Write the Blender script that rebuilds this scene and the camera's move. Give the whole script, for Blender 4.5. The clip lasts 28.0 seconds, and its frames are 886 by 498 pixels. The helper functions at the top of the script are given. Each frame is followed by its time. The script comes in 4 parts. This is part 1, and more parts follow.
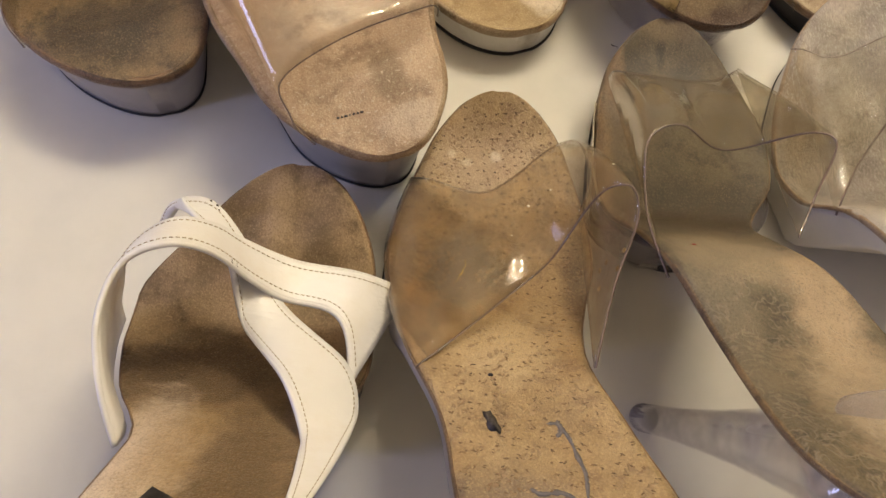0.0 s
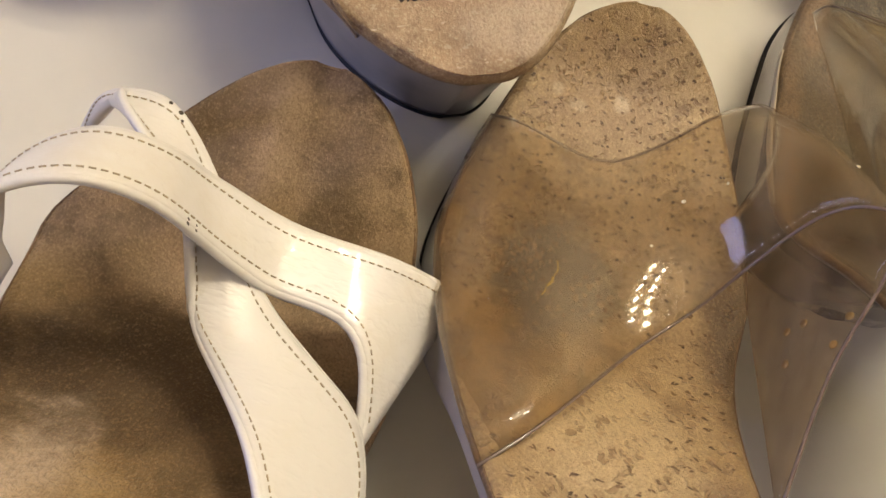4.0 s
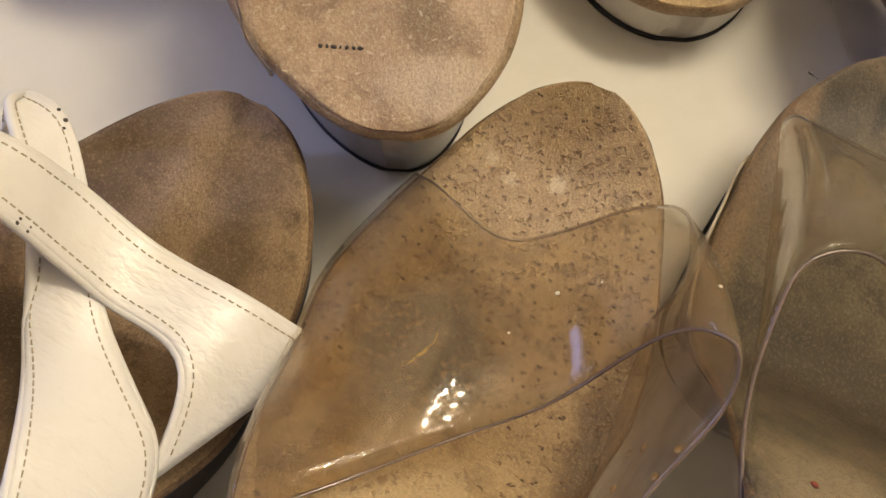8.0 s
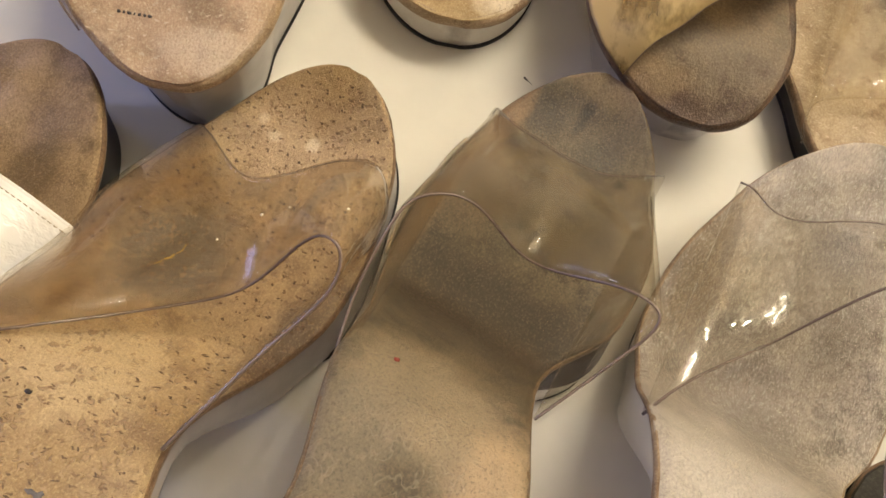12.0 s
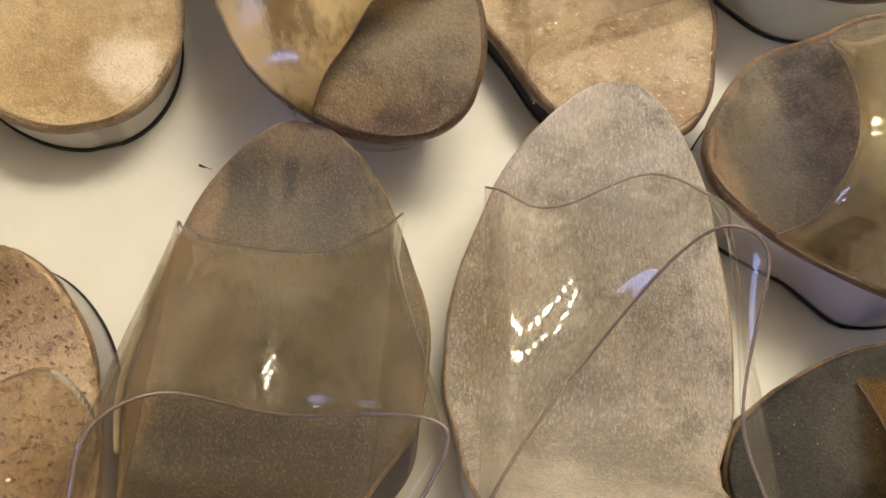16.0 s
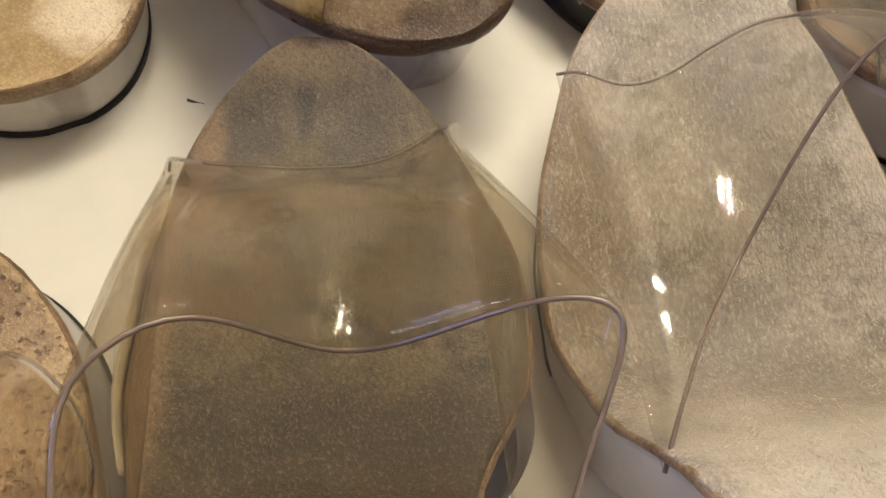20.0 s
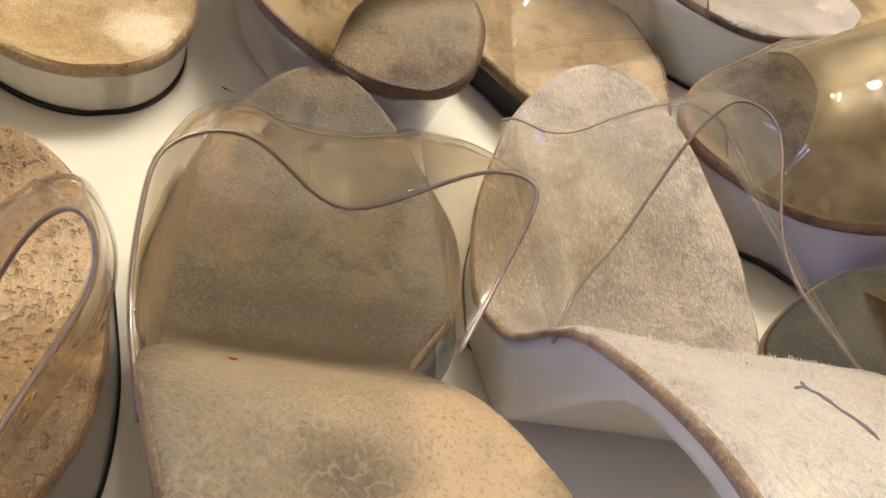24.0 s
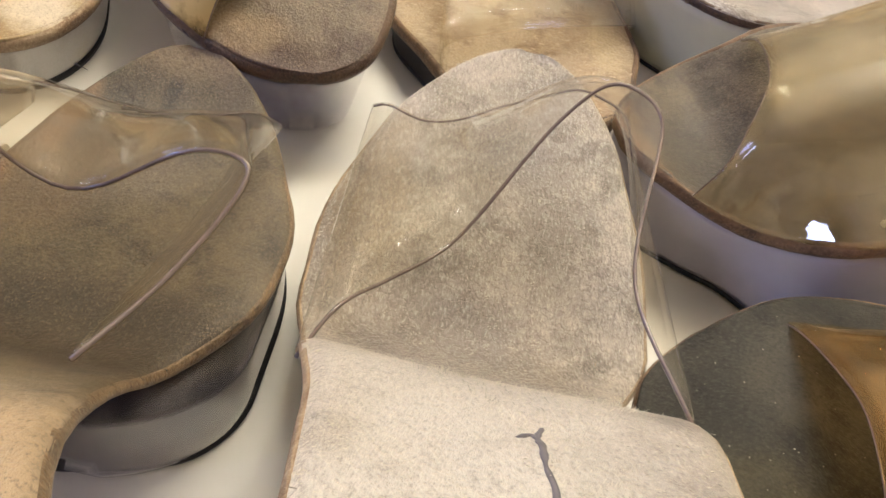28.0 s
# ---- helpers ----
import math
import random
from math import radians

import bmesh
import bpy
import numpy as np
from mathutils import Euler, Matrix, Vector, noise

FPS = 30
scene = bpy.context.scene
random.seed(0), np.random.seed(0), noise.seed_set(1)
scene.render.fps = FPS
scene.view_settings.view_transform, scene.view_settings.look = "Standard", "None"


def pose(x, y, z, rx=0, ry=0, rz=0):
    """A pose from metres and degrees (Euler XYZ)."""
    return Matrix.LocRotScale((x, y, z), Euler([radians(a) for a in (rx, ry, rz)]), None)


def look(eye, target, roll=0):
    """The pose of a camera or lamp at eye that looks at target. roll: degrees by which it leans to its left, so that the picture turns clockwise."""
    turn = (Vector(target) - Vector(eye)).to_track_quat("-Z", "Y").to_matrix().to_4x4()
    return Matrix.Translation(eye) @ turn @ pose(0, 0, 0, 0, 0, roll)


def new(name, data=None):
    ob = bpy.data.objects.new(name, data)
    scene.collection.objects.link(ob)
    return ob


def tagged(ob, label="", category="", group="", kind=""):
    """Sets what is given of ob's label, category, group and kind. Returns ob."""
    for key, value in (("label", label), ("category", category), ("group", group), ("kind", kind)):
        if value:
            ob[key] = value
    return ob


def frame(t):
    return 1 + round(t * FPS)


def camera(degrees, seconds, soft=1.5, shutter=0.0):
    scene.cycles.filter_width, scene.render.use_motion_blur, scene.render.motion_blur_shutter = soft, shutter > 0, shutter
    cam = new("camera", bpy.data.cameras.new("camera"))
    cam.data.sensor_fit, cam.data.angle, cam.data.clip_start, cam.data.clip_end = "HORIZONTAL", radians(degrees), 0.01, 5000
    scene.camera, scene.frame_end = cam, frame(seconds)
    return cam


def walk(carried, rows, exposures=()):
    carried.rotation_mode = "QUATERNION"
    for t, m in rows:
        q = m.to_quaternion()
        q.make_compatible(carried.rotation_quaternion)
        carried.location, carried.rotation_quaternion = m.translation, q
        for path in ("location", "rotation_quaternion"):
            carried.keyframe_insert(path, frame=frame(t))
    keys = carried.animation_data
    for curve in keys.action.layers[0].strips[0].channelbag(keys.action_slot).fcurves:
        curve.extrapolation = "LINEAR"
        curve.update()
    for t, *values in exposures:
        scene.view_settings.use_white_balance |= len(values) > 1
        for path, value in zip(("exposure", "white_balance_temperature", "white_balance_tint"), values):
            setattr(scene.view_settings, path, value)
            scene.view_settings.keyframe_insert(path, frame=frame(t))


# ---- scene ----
cam = camera(56.0, 28.0)
PATH = [
    (0, (0.0354, 0.1339, 0.3585), (0.0418, 0.2993, -0.0056), 7.36),
    (0.5, (0.0176, 0.1292, 0.3370), (0.0329, 0.2982, -0.0252), 13.03),
    (1, (0.0087, 0.1278, 0.3102), (0.0366, 0.2997, -0.0499), 22.40),
    (1.5, (0.0027, 0.1312, 0.2928), (0.0358, 0.3044, -0.0662), 30.03),
    (2, (-0.0013, 0.1426, 0.2769), (0.0313, 0.3197, -0.0802), 32.01),
    (4.5, (0.0136, 0.2155, 0.2439), (0.0289, 0.3331, -0.1381), 21.47),
    (5, (0.0238, 0.2244, 0.2449), (0.0301, 0.3491, -0.1351), 17.17),
    (5.5, (0.0299, 0.2280, 0.2444), (0.0300, 0.3558, -0.1346), 14.81),
    (6, (0.0301, 0.2309, 0.2390), (0.0226, 0.3589, -0.1399), 11.96),
    (6.5, (0.0319, 0.2304, 0.2382), (0.0142, 0.3592, -0.1401), 9.66),
    (7, (0.0411, 0.2281, 0.2376), (0.0113, 0.3545, -0.1407), 8.08),
    (7.5, (0.0510, 0.2285, 0.2425), (0.0133, 0.3571, -0.1344), 8.28),
    (8, (0.0682, 0.2280, 0.2446), (0.0219, 0.3552, -0.1318), 6.66),
    (8.5, (0.0908, 0.2265, 0.2471), (0.0400, 0.3544, -0.1285), 5.65),
    (9, (0.1056, 0.2170, 0.2575), (0.0516, 0.3409, -0.1189), 5.96),
    (9.5, (0.1148, 0.2130, 0.2673), (0.0568, 0.3349, -0.1093), 7.08),
    (10, (0.1250, 0.2122, 0.2745), (0.0629, 0.3338, -0.1015), 7.53),
    (10.5, (0.1351, 0.2090, 0.2808), (0.0707, 0.3320, -0.0943), 7.88),
    (11, (0.1431, 0.2117, 0.2853), (0.0782, 0.3374, -0.0888), 8.59),
    (11.5, (0.1499, 0.2182, 0.2916), (0.0902, 0.3490, -0.0816), 10.76),
    (12, (0.1570, 0.2266, 0.2969), (0.1103, 0.3642, -0.0758), 13.85),
    (12.5, (0.1632, 0.2347, 0.2983), (0.1263, 0.3719, -0.0757), 14.18),
    (13, (0.1660, 0.2430, 0.2978), (0.1397, 0.3822, -0.0763), 15.15),
    (13.5, (0.1698, 0.2577, 0.2987), (0.1541, 0.3916, -0.0779), 15.65),
    (15.5, (0.1674, 0.2835, 0.2748), (0.1932, 0.4311, -0.0961), 18.66),
    (16, (0.1700, 0.2926, 0.2675), (0.2007, 0.4346, -0.1052), 18.98),
    (16.5, (0.1692, 0.2906, 0.2538), (0.2060, 0.4466, -0.1126), 17.88),
    (17, (0.1652, 0.3016, 0.2505), (0.2047, 0.4453, -0.1207), 17.92),
    (17.5, (0.1626, 0.2938, 0.2404), (0.2053, 0.4586, -0.1216), 13.85),
    (18, (0.1573, 0.2970, 0.2336), (0.2083, 0.4549, -0.1303), 13.71),
    (18.5, (0.1525, 0.3000, 0.2205), (0.2054, 0.4600, -0.1422), 12.81),
    (19, (0.1507, 0.2928, 0.2083), (0.1953, 0.4652, -0.1499), 9.81),
    (19.5, (0.1542, 0.2844, 0.2009), (0.1917, 0.4638, -0.1546), 8.58),
    (20, (0.1545, 0.2744, 0.1931), (0.1908, 0.4602, -0.1593), 8.91),
    (20.5, (0.1566, 0.2675, 0.1898), (0.1824, 0.4516, -0.1643), 7.35),
    (21, (0.1623, 0.2541, 0.1869), (0.1863, 0.4511, -0.1604), 7.40),
    (21.5, (0.1601, 0.2423, 0.1818), (0.1859, 0.4501, -0.1590), 8.70),
    (23.5, (0.1466, 0.1989, 0.2027), (0.2081, 0.4628, -0.0915), 17.44),
    (24, (0.1426, 0.1907, 0.1989), (0.2123, 0.4622, -0.0864), 19.97),
    (24.5, (0.1383, 0.1866, 0.1989), (0.2114, 0.4660, -0.0779), 21.06),
    (25, (0.1385, 0.1882, 0.1996), (0.2141, 0.4735, -0.0703), 21.51),
    (25.5, (0.1407, 0.1892, 0.1969), (0.2151, 0.4758, -0.0720), 21.46),
    (26, (0.1612, 0.1949, 0.2023), (0.2208, 0.4808, -0.0709), 19.53),
    (26.5, (0.1853, 0.2045, 0.2013), (0.2292, 0.4889, -0.0765), 17.58),
    (27, (0.2098, 0.2110, 0.1949), (0.2412, 0.4913, -0.0888), 16.03),
    (27.5, (0.2182, 0.2186, 0.1916), (0.2353, 0.4942, -0.0978), 14.50),
    (28, (0.2255, 0.2152, 0.1910), (0.2284, 0.4857, -0.1036), 12.84),
]
EXPOSURES = [(0.0, -0.28, 6500, 10), (2.0, -0.3, 6550, 10), (6.0, -0.26, 6600, 10), (9.0, -0.33, 6550, 10), (11.0, -0.18, 6450, 10), (13.0, 0.04, 6350, 10), (17.0, -0.04, 6050, 10), (19.0, -0.12, 6050, 10), (21.0, 0.2, 6150, 10), (25.0, 0.33, 6050, 10), (28.0, 0.29, 5800, 10)]
walk(cam, [(t, look(eye, target, roll)) for t, eye, target, roll in PATH], EXPOSURES)

# ---- light ----
world = bpy.data.worlds.new("room_air")
scene.world = world
world.use_nodes = True
world.node_tree.nodes["Background"].inputs["Color"].default_value = (0.8, 0.72, 0.62, 1)
world.node_tree.nodes["Background"].inputs["Strength"].default_value = 0.13


def area_lamp(name, place, target, sx, sy, watts, colour):
    data = bpy.data.lights.new(name, "AREA")
    data.shape, data.size, data.size_y, data.energy, data.color = "RECTANGLE", sx, sy, watts, colour
    ob = new(name, data)
    ob.matrix_world = look(place, target)
    return ob


area_lamp("window_daylight", (-1.44, -0.45, 0.85), (0.1, 0.25, 0.0), 0.12, 0.9, 10, (0.42, 0.5, 1.0))
area_lamp("window_daylight", (-1.46, 0.33, 0.75), (0.1, 0.3, 0.0), 0.48, 0.42, 4.5, (0.42, 0.5, 1.0))


# ---- materials ----
def mat(name):
    m = bpy.data.materials.new(name)
    m.use_nodes = True
    t = m.node_tree
    return m, t, t.nodes["Principled BSDF"]


def node(t, kind, **values):
    n = t.nodes.new(kind)
    for k, v in values.items():
        if k in n.inputs:
            n.inputs[k].default_value = v
    return n


def mix(t, fac, a, b, blend="MIX"):
    n = t.nodes.new("ShaderNodeMix")
    n.data_type, n.blend_type = "RGBA", blend
    for sock, v in ((n.inputs[0], fac), (n.inputs[6], a), (n.inputs[7], b)):
        if isinstance(v, bpy.types.NodeSocket):
            t.links.new(v, sock)
        else:
            sock.default_value = v if not isinstance(v, tuple) else (*v[:3], 1)
    return n.outputs[2]


def ramp(t, fac, lo, hi):
    n = t.nodes.new("ShaderNodeMapRange")
    n.interpolation_type = "SMOOTHSTEP"
    n.inputs["From Min"].default_value, n.inputs["From Max"].default_value = lo, hi
    t.links.new(fac, n.inputs["Value"])
    return n.outputs[0]


def math_node(t, op, a, b=None):
    n = t.nodes.new("ShaderNodeMath")
    n.operation = op
    for i, v in enumerate((a, b)):
        if isinstance(v, bpy.types.NodeSocket):
            t.links.new(v, n.inputs[i])
        elif v is not None:
            n.inputs[i].default_value = v
    return n.outputs[0]


def coords(t, scale=(1, 1, 1), shift=(0, 0, 0), turn=0.0):
    c = t.nodes.new("ShaderNodeTexCoord")
    m = t.nodes.new("ShaderNodeMapping")
    m.inputs["Scale"].default_value, m.inputs["Location"].default_value = scale, shift
    m.inputs["Rotation"].default_value = (0, 0, radians(turn))
    t.links.new(c.outputs["Object"], m.inputs["Vector"])
    return m.outputs[0]


def noise_tex(t, vec, scale, detail=4, rough=0.6):
    n = node(t, "ShaderNodeTexNoise", Scale=scale, Detail=detail, Roughness=rough)
    t.links.new(vec, n.inputs["Vector"])
    return n.outputs[0]


def bump(t, bsdf, height, strength, distance):
    n = node(t, "ShaderNodeBump", Strength=strength, Distance=distance)
    t.links.new(height, n.inputs["Height"])
    t.links.new(n.outputs[0], bsdf.inputs["Normal"])


def leather(name, base, worn, dark, stains_and_shading=(), rough=0.5, pits=None, fuzz=0.0, veins=None, creases=None, spec=0.45, sheen=None):
    """Worn footbed leather. The (x, y, rx, ry, colour, strength) ellipses are dirt, wear and, on some beds, painted
    light and shade; pits: (spacing, colour, light centre).
    """
    m, t, p = mat(name)
    vec = coords(t)
    big = noise_tex(t, vec, 26, 4, 0.6)
    blot = noise_tex(t, coords(t, shift=(3, 1, 0)), 75, 6, 0.7)
    mid = noise_tex(t, coords(t, (1, 0.6, 1)), 240, 5, 0.7)
    fine = noise_tex(t, coords(t, (1, 0.75 - 0.45 * min(fuzz * 2, 1), 1), turn=25), 1300, 3, 0.75)
    col = mix(t, ramp(t, big, 0.36, 0.64), base, worn)
    col = mix(t, math_node(t, "MULTIPLY", ramp(t, blot, 0.47, 0.66), 0.8), col, dark)
    for x, y, rx, ry, c, k in stains_and_shading:
        v = coords(t, (1 / rx, 1 / ry, 0), (-x / rx, -y / ry, 0))
        g = t.nodes.new("ShaderNodeTexGradient")
        g.gradient_type = "SPHERICAL"
        wob = t.nodes.new("ShaderNodeVectorMath")
        wob.operation = "MULTIPLY_ADD"
        nz = node(t, "ShaderNodeTexNoise", Scale=90.0, Detail=5.0, Roughness=0.65)
        t.links.new(vec, nz.inputs["Vector"])
        t.links.new(nz.outputs["Color"], wob.inputs[0])
        wob.inputs[1].default_value = (0.9, 0.9, 0)
        sub = t.nodes.new("ShaderNodeVectorMath")
        sub.operation = "SUBTRACT"
        sub.inputs[1].default_value = (0.45, 0.45, 0)
        t.links.new(v, wob.inputs[2])
        t.links.new(wob.outputs[0], sub.inputs[0])
        t.links.new(sub.outputs[0], g.inputs[0])
        col = mix(t, math_node(t, "MULTIPLY", ramp(t, g.outputs["Fac"], 0.0, 0.6), k), col, c)
    col = mix(t, math_node(t, "MULTIPLY", ramp(t, mid, 0.5, 0.78), 0.6), col, mix(t, 0.55, col, dark))
    col = mix(t, math_node(t, "MULTIPLY", ramp(t, fine, 0.5, 0.7), 0.6 + 0.35 * fuzz), col, mix(t, 0.45, col, tuple(min(2.0 * c + 0.04, 0.85) for c in worn)))
    col = mix(t, math_node(t, "MULTIPLY", ramp(t, fine, 0.5, 0.32), 0.75), col, mix(t, 0.6, col, dark))
    height = math_node(t, "MULTIPLY_ADD", fine, 0.6 + fuzz)
    t.links.new(mid, height.node.inputs[2])
    if pits:
        space, colour = pits
        spots = []
        for k in range(2):
            v = node(t, "ShaderNodeTexVoronoi", Scale=1 / space)
            v.inputs["Randomness"].default_value = 0.7
            w = t.nodes.new("ShaderNodeVectorMath")
            w.operation = "MULTIPLY_ADD"
            nz = node(t, "ShaderNodeTexNoise", Scale=520.0, Detail=2.0)
            t.links.new(vec, nz.inputs["Vector"])
            t.links.new(nz.outputs["Color"], w.inputs[0])
            w.inputs[1].default_value = (0.0042, 0.0042, 0)
            t.links.new(coords(t, (1, 1, 0), (0.002 * k, 0.0017 * k, 0)), w.inputs[2])
            t.links.new(w.outputs[0], v.inputs["Vector"])
            spots.append(ramp(t, v.outputs["Distance"], 0.3, 0.2))
        spot = math_node(t, "MAXIMUM", *spots)
        col = mix(t, math_node(t, "MULTIPLY", spot, math_node(t, "MULTIPLY", ramp(t, blot, 0.3, 0.55), 0.85)), col, colour)
        height = math_node(t, "SUBTRACT", height, math_node(t, "MULTIPLY", spot, 0.7))
    for lines, pale in ((veins, True), (creases, False)):
        if not lines:
            continue
        x, y, rx, ry, scale, turn, thin, colour, k = lines
        g = t.nodes.new("ShaderNodeTexGradient")
        g.gradient_type = "SPHERICAL"
        t.links.new(coords(t, (1 / rx, 1 / ry, 0), (-x / rx, -y / ry, 0)), g.inputs[0])
        nz = node(t, "ShaderNodeTexNoise", Scale=scale, Detail=2.0, Roughness=0.5, Distortion=0.4 if pale else 0.2)
        t.links.new(coords(t, (1, thin, 1), turn=turn), nz.inputs["Vector"])
        line = ramp(t, math_node(t, "ABSOLUTE", math_node(t, "SUBTRACT", nz.outputs[0], 0.5)), 0.045 if pale else 0.06, 0.0)
        line = math_node(t, "MULTIPLY", math_node(t, "MULTIPLY", line, ramp(t, g.outputs["Fac"], 0.0, 0.5)), ramp(t, blot, 0.4, 0.52) if pale else 1.0)
        col = mix(t, math_node(t, "MULTIPLY", line, k), col, colour)
        height = math_node(t, "ADD", height, math_node(t, "MULTIPLY", line, 0.3 if pale else -0.2))
    t.links.new(col, p.inputs["Base Color"])
    p.inputs["Roughness"].default_value = rough
    p.inputs["Specular IOR Level"].default_value = spec
    p.inputs["Sheen Weight"].default_value = min(0.15 + 1.7 * fuzz, 1.0) if sheen is None else sheen
    p.inputs["Sheen Roughness"].default_value = 0.4
    p.inputs["Sheen Tint"].default_value = (1.0, 0.9, 0.75, 1)
    bump(t, p, height, 0.8, 0.0008)
    return m


def solid(name, colour, rough=0.5, vary=0.15, scale=60, coat=0.0, metal=0.0, relief=0.15):
    m, t, p = mat(name)
    n = noise_tex(t, coords(t), scale, 5)
    dark = tuple(c * (1 - vary) for c in colour)
    t.links.new(mix(t, ramp(t, n, 0.35, 0.7), colour, dark), p.inputs["Base Color"])
    p.inputs["Roughness"].default_value, p.inputs["Metallic"].default_value = rough, metal
    p.inputs["Coat Weight"].default_value = coat
    if relief:
        bump(t, p, noise_tex(t, coords(t), scale * 5, 3), relief, 0.0004)
    return m


def vinyl(name, tint, gloss=0.05, haze=0.12, haze_colour=(0.5, 0.42, 0.33), rim=0.55, power=4.0, scratch=0.08, warp=0.25, base=0.035):
    """Clear plastic sheet: tinted see-through with a mirror-like surface and a little grime."""
    m, t, p = mat(name)
    t.nodes.remove(p)
    clear = node(t, "ShaderNodeBsdfTransparent", Color=(*tint, 1))
    shine = node(t, "ShaderNodeBsdfGlossy", Color=(1, 1, 1, 1), Roughness=gloss)
    dull = node(t, "ShaderNodeBsdfDiffuse", Color=(*haze_colour, 1))
    facing = node(t, "ShaderNodeLayerWeight", Blend=0.5)
    fres = math_node(t, "MULTIPLY_ADD", math_node(t, "POWER", facing.outputs["Facing"], power), rim)
    fres.node.inputs[2].default_value = base
    a, b = t.nodes.new("ShaderNodeMixShader"), t.nodes.new("ShaderNodeMixShader")
    n = noise_tex(t, coords(t, (1, 0.4, 1), turn=15), 60, 5)
    streak = ramp(t, noise_tex(t, coords(t, (1, 0.05, 1), turn=35), 420, 2), 0.66, 0.74)
    veil = math_node(t, "ADD", math_node(t, "MULTIPLY", ramp(t, n, 0.3, 0.8), haze), math_node(t, "MULTIPLY", math_node(t, "MULTIPLY", streak, ramp(t, n, 0.45, 0.6)), scratch))
    t.links.new(veil, a.inputs[0])
    t.links.new(clear.outputs[0], a.inputs[1])
    t.links.new(dull.outputs[0], a.inputs[2])
    t.links.new(fres, b.inputs[0])
    t.links.new(a.outputs[0], b.inputs[1])
    t.links.new(shine.outputs[0], b.inputs[2])
    bn = node(t, "ShaderNodeBump", Strength=warp, Distance=0.002)
    t.links.new(noise_tex(t, coords(t, (1, 0.3, 1), turn=12), 55, 2), bn.inputs["Height"])
    t.links.new(bn.outputs[0], shine.inputs["Normal"])
    t.links.new(b.outputs[0], t.nodes["Material Output"].inputs["Surface"])
    return m


# ---- building helpers ----
def part(name, bm, material, parent=None, label="", smooth=True):
    me = bpy.data.meshes.new(name)
    bmesh.ops.recalc_face_normals(bm, faces=bm.faces)
    if smooth:
        for f in bm.faces:
            f.smooth = True
    bm.to_mesh(me)
    bm.free()
    me.materials.append(material)
    ob = new(name, me)
    ob.parent = parent
    if label:
        tagged(ob, label)
    return ob


def curve(xs, ys):
    """A smooth curve through a few control values."""
    xs, ys = np.array(xs, float), np.array(ys, float)
    h = np.diff(xs)
    d = np.diff(ys) / h
    m = np.empty(len(xs))
    m[0], m[-1] = d[0], d[-1]
    for i in range(1, len(xs) - 1):
        m[i] = 0 if d[i - 1] * d[i] <= 0 else (d[i - 1] * h[i] + d[i] * h[i - 1]) / (h[i - 1] + h[i])

    def at(x):
        x = min(max(x, xs[0]), xs[-1])
        i = min(max(int(np.searchsorted(xs, x)) - 1, 0), len(xs) - 2)
        u = (x - xs[i]) / h[i]
        return float((2 * u**3 - 3 * u**2 + 1) * ys[i] + (u**3 - 2 * u**2 + u) * h[i] * m[i] + (-2 * u**3 + 3 * u**2) * ys[i + 1] + (u**3 - u**2) * h[i] * m[i + 1])

    return at


def loft(sections, closed=True):
    """A bmesh skin over a row of equal rings of points, capped at both ends."""
    bm = bmesh.new()
    rings = [[bm.verts.new(p) for p in ring] for ring in sections]
    n = len(rings[0])
    for a, b in zip(rings, rings[1:]):
        for i in range(n if closed else n - 1):
            bm.faces.new((a[i], a[(i + 1) % n], b[(i + 1) % n], b[i]))
    if closed:
        bm.faces.new(rings[0])
        bm.faces.new(rings[-1])
    return bm


def box(x0, x1, y0, y1, z0, z1, bevel=0.0):
    bm = bmesh.new()
    bmesh.ops.create_cube(bm, size=1)
    for v in bm.verts:
        v.co = ((x0 + x1) / 2 + v.co.x * (x1 - x0), (y0 + y1) / 2 + v.co.y * (y1 - y0), (z0 + z1) / 2 + v.co.z * (z1 - z0))
    if bevel:
        bmesh.ops.bevel(bm, geom=bm.edges[:], offset=bevel, segments=2, affect="EDGES")
    return bm


# ---- the shoe family: local x to the shoe's right, toe tip at the origin, heel towards -y ----
class Last:
    """The footbed's plan and height along s, the distance behind the toe tip."""

    def __init__(self, length, stations, round_toe=0.05, toe_power=2.2, wear=1.0, prints=()):
        s = [k[0] for k in stations]
        self.length, self.wear, self.prints = length, wear, prints
        self.mid, self.half, self.top = (curve(s, [k[i] for k in stations]) for i in (1, 2, 3))
        self.round_toe, self.power = round_toe, toe_power

    def width(self, s):
        k = 1.0
        if s < self.round_toe:
            k *= (1 - (1 - s / self.round_toe) ** self.power) ** (1 / self.power)
        back = self.length - s
        if back < 0.03:
            k *= max(1 - (1 - back / 0.03) ** 2, 0.0) ** 0.5
        return max(self.half(s) * k, 0.0008)

    def rows(self, start, end, n=44):
        for i in range(n + 1):
            u = i / n
            yield start + (end - start) * (0.5 - 0.5 * math.cos(math.pi * u)) if n > 1 else start


def dents(last, x, s):
    """Soft hollows that feet have left in a footbed."""
    k = last.length * 97 + last.half(0.05) * 400
    big = noise.noise(Vector((x * 48 + k, s * 36, 1.5)))
    small = noise.noise(Vector((x * 120, s * 95 + k, 4.0)))
    press = sum(d * math.exp(-(((x - px) / rx) ** 2) - ((s - ps) / rs) ** 2) for px, ps, rx, rs, d in last.prints)
    return last.wear * (0.0014 * big + 0.0004 * small) - press


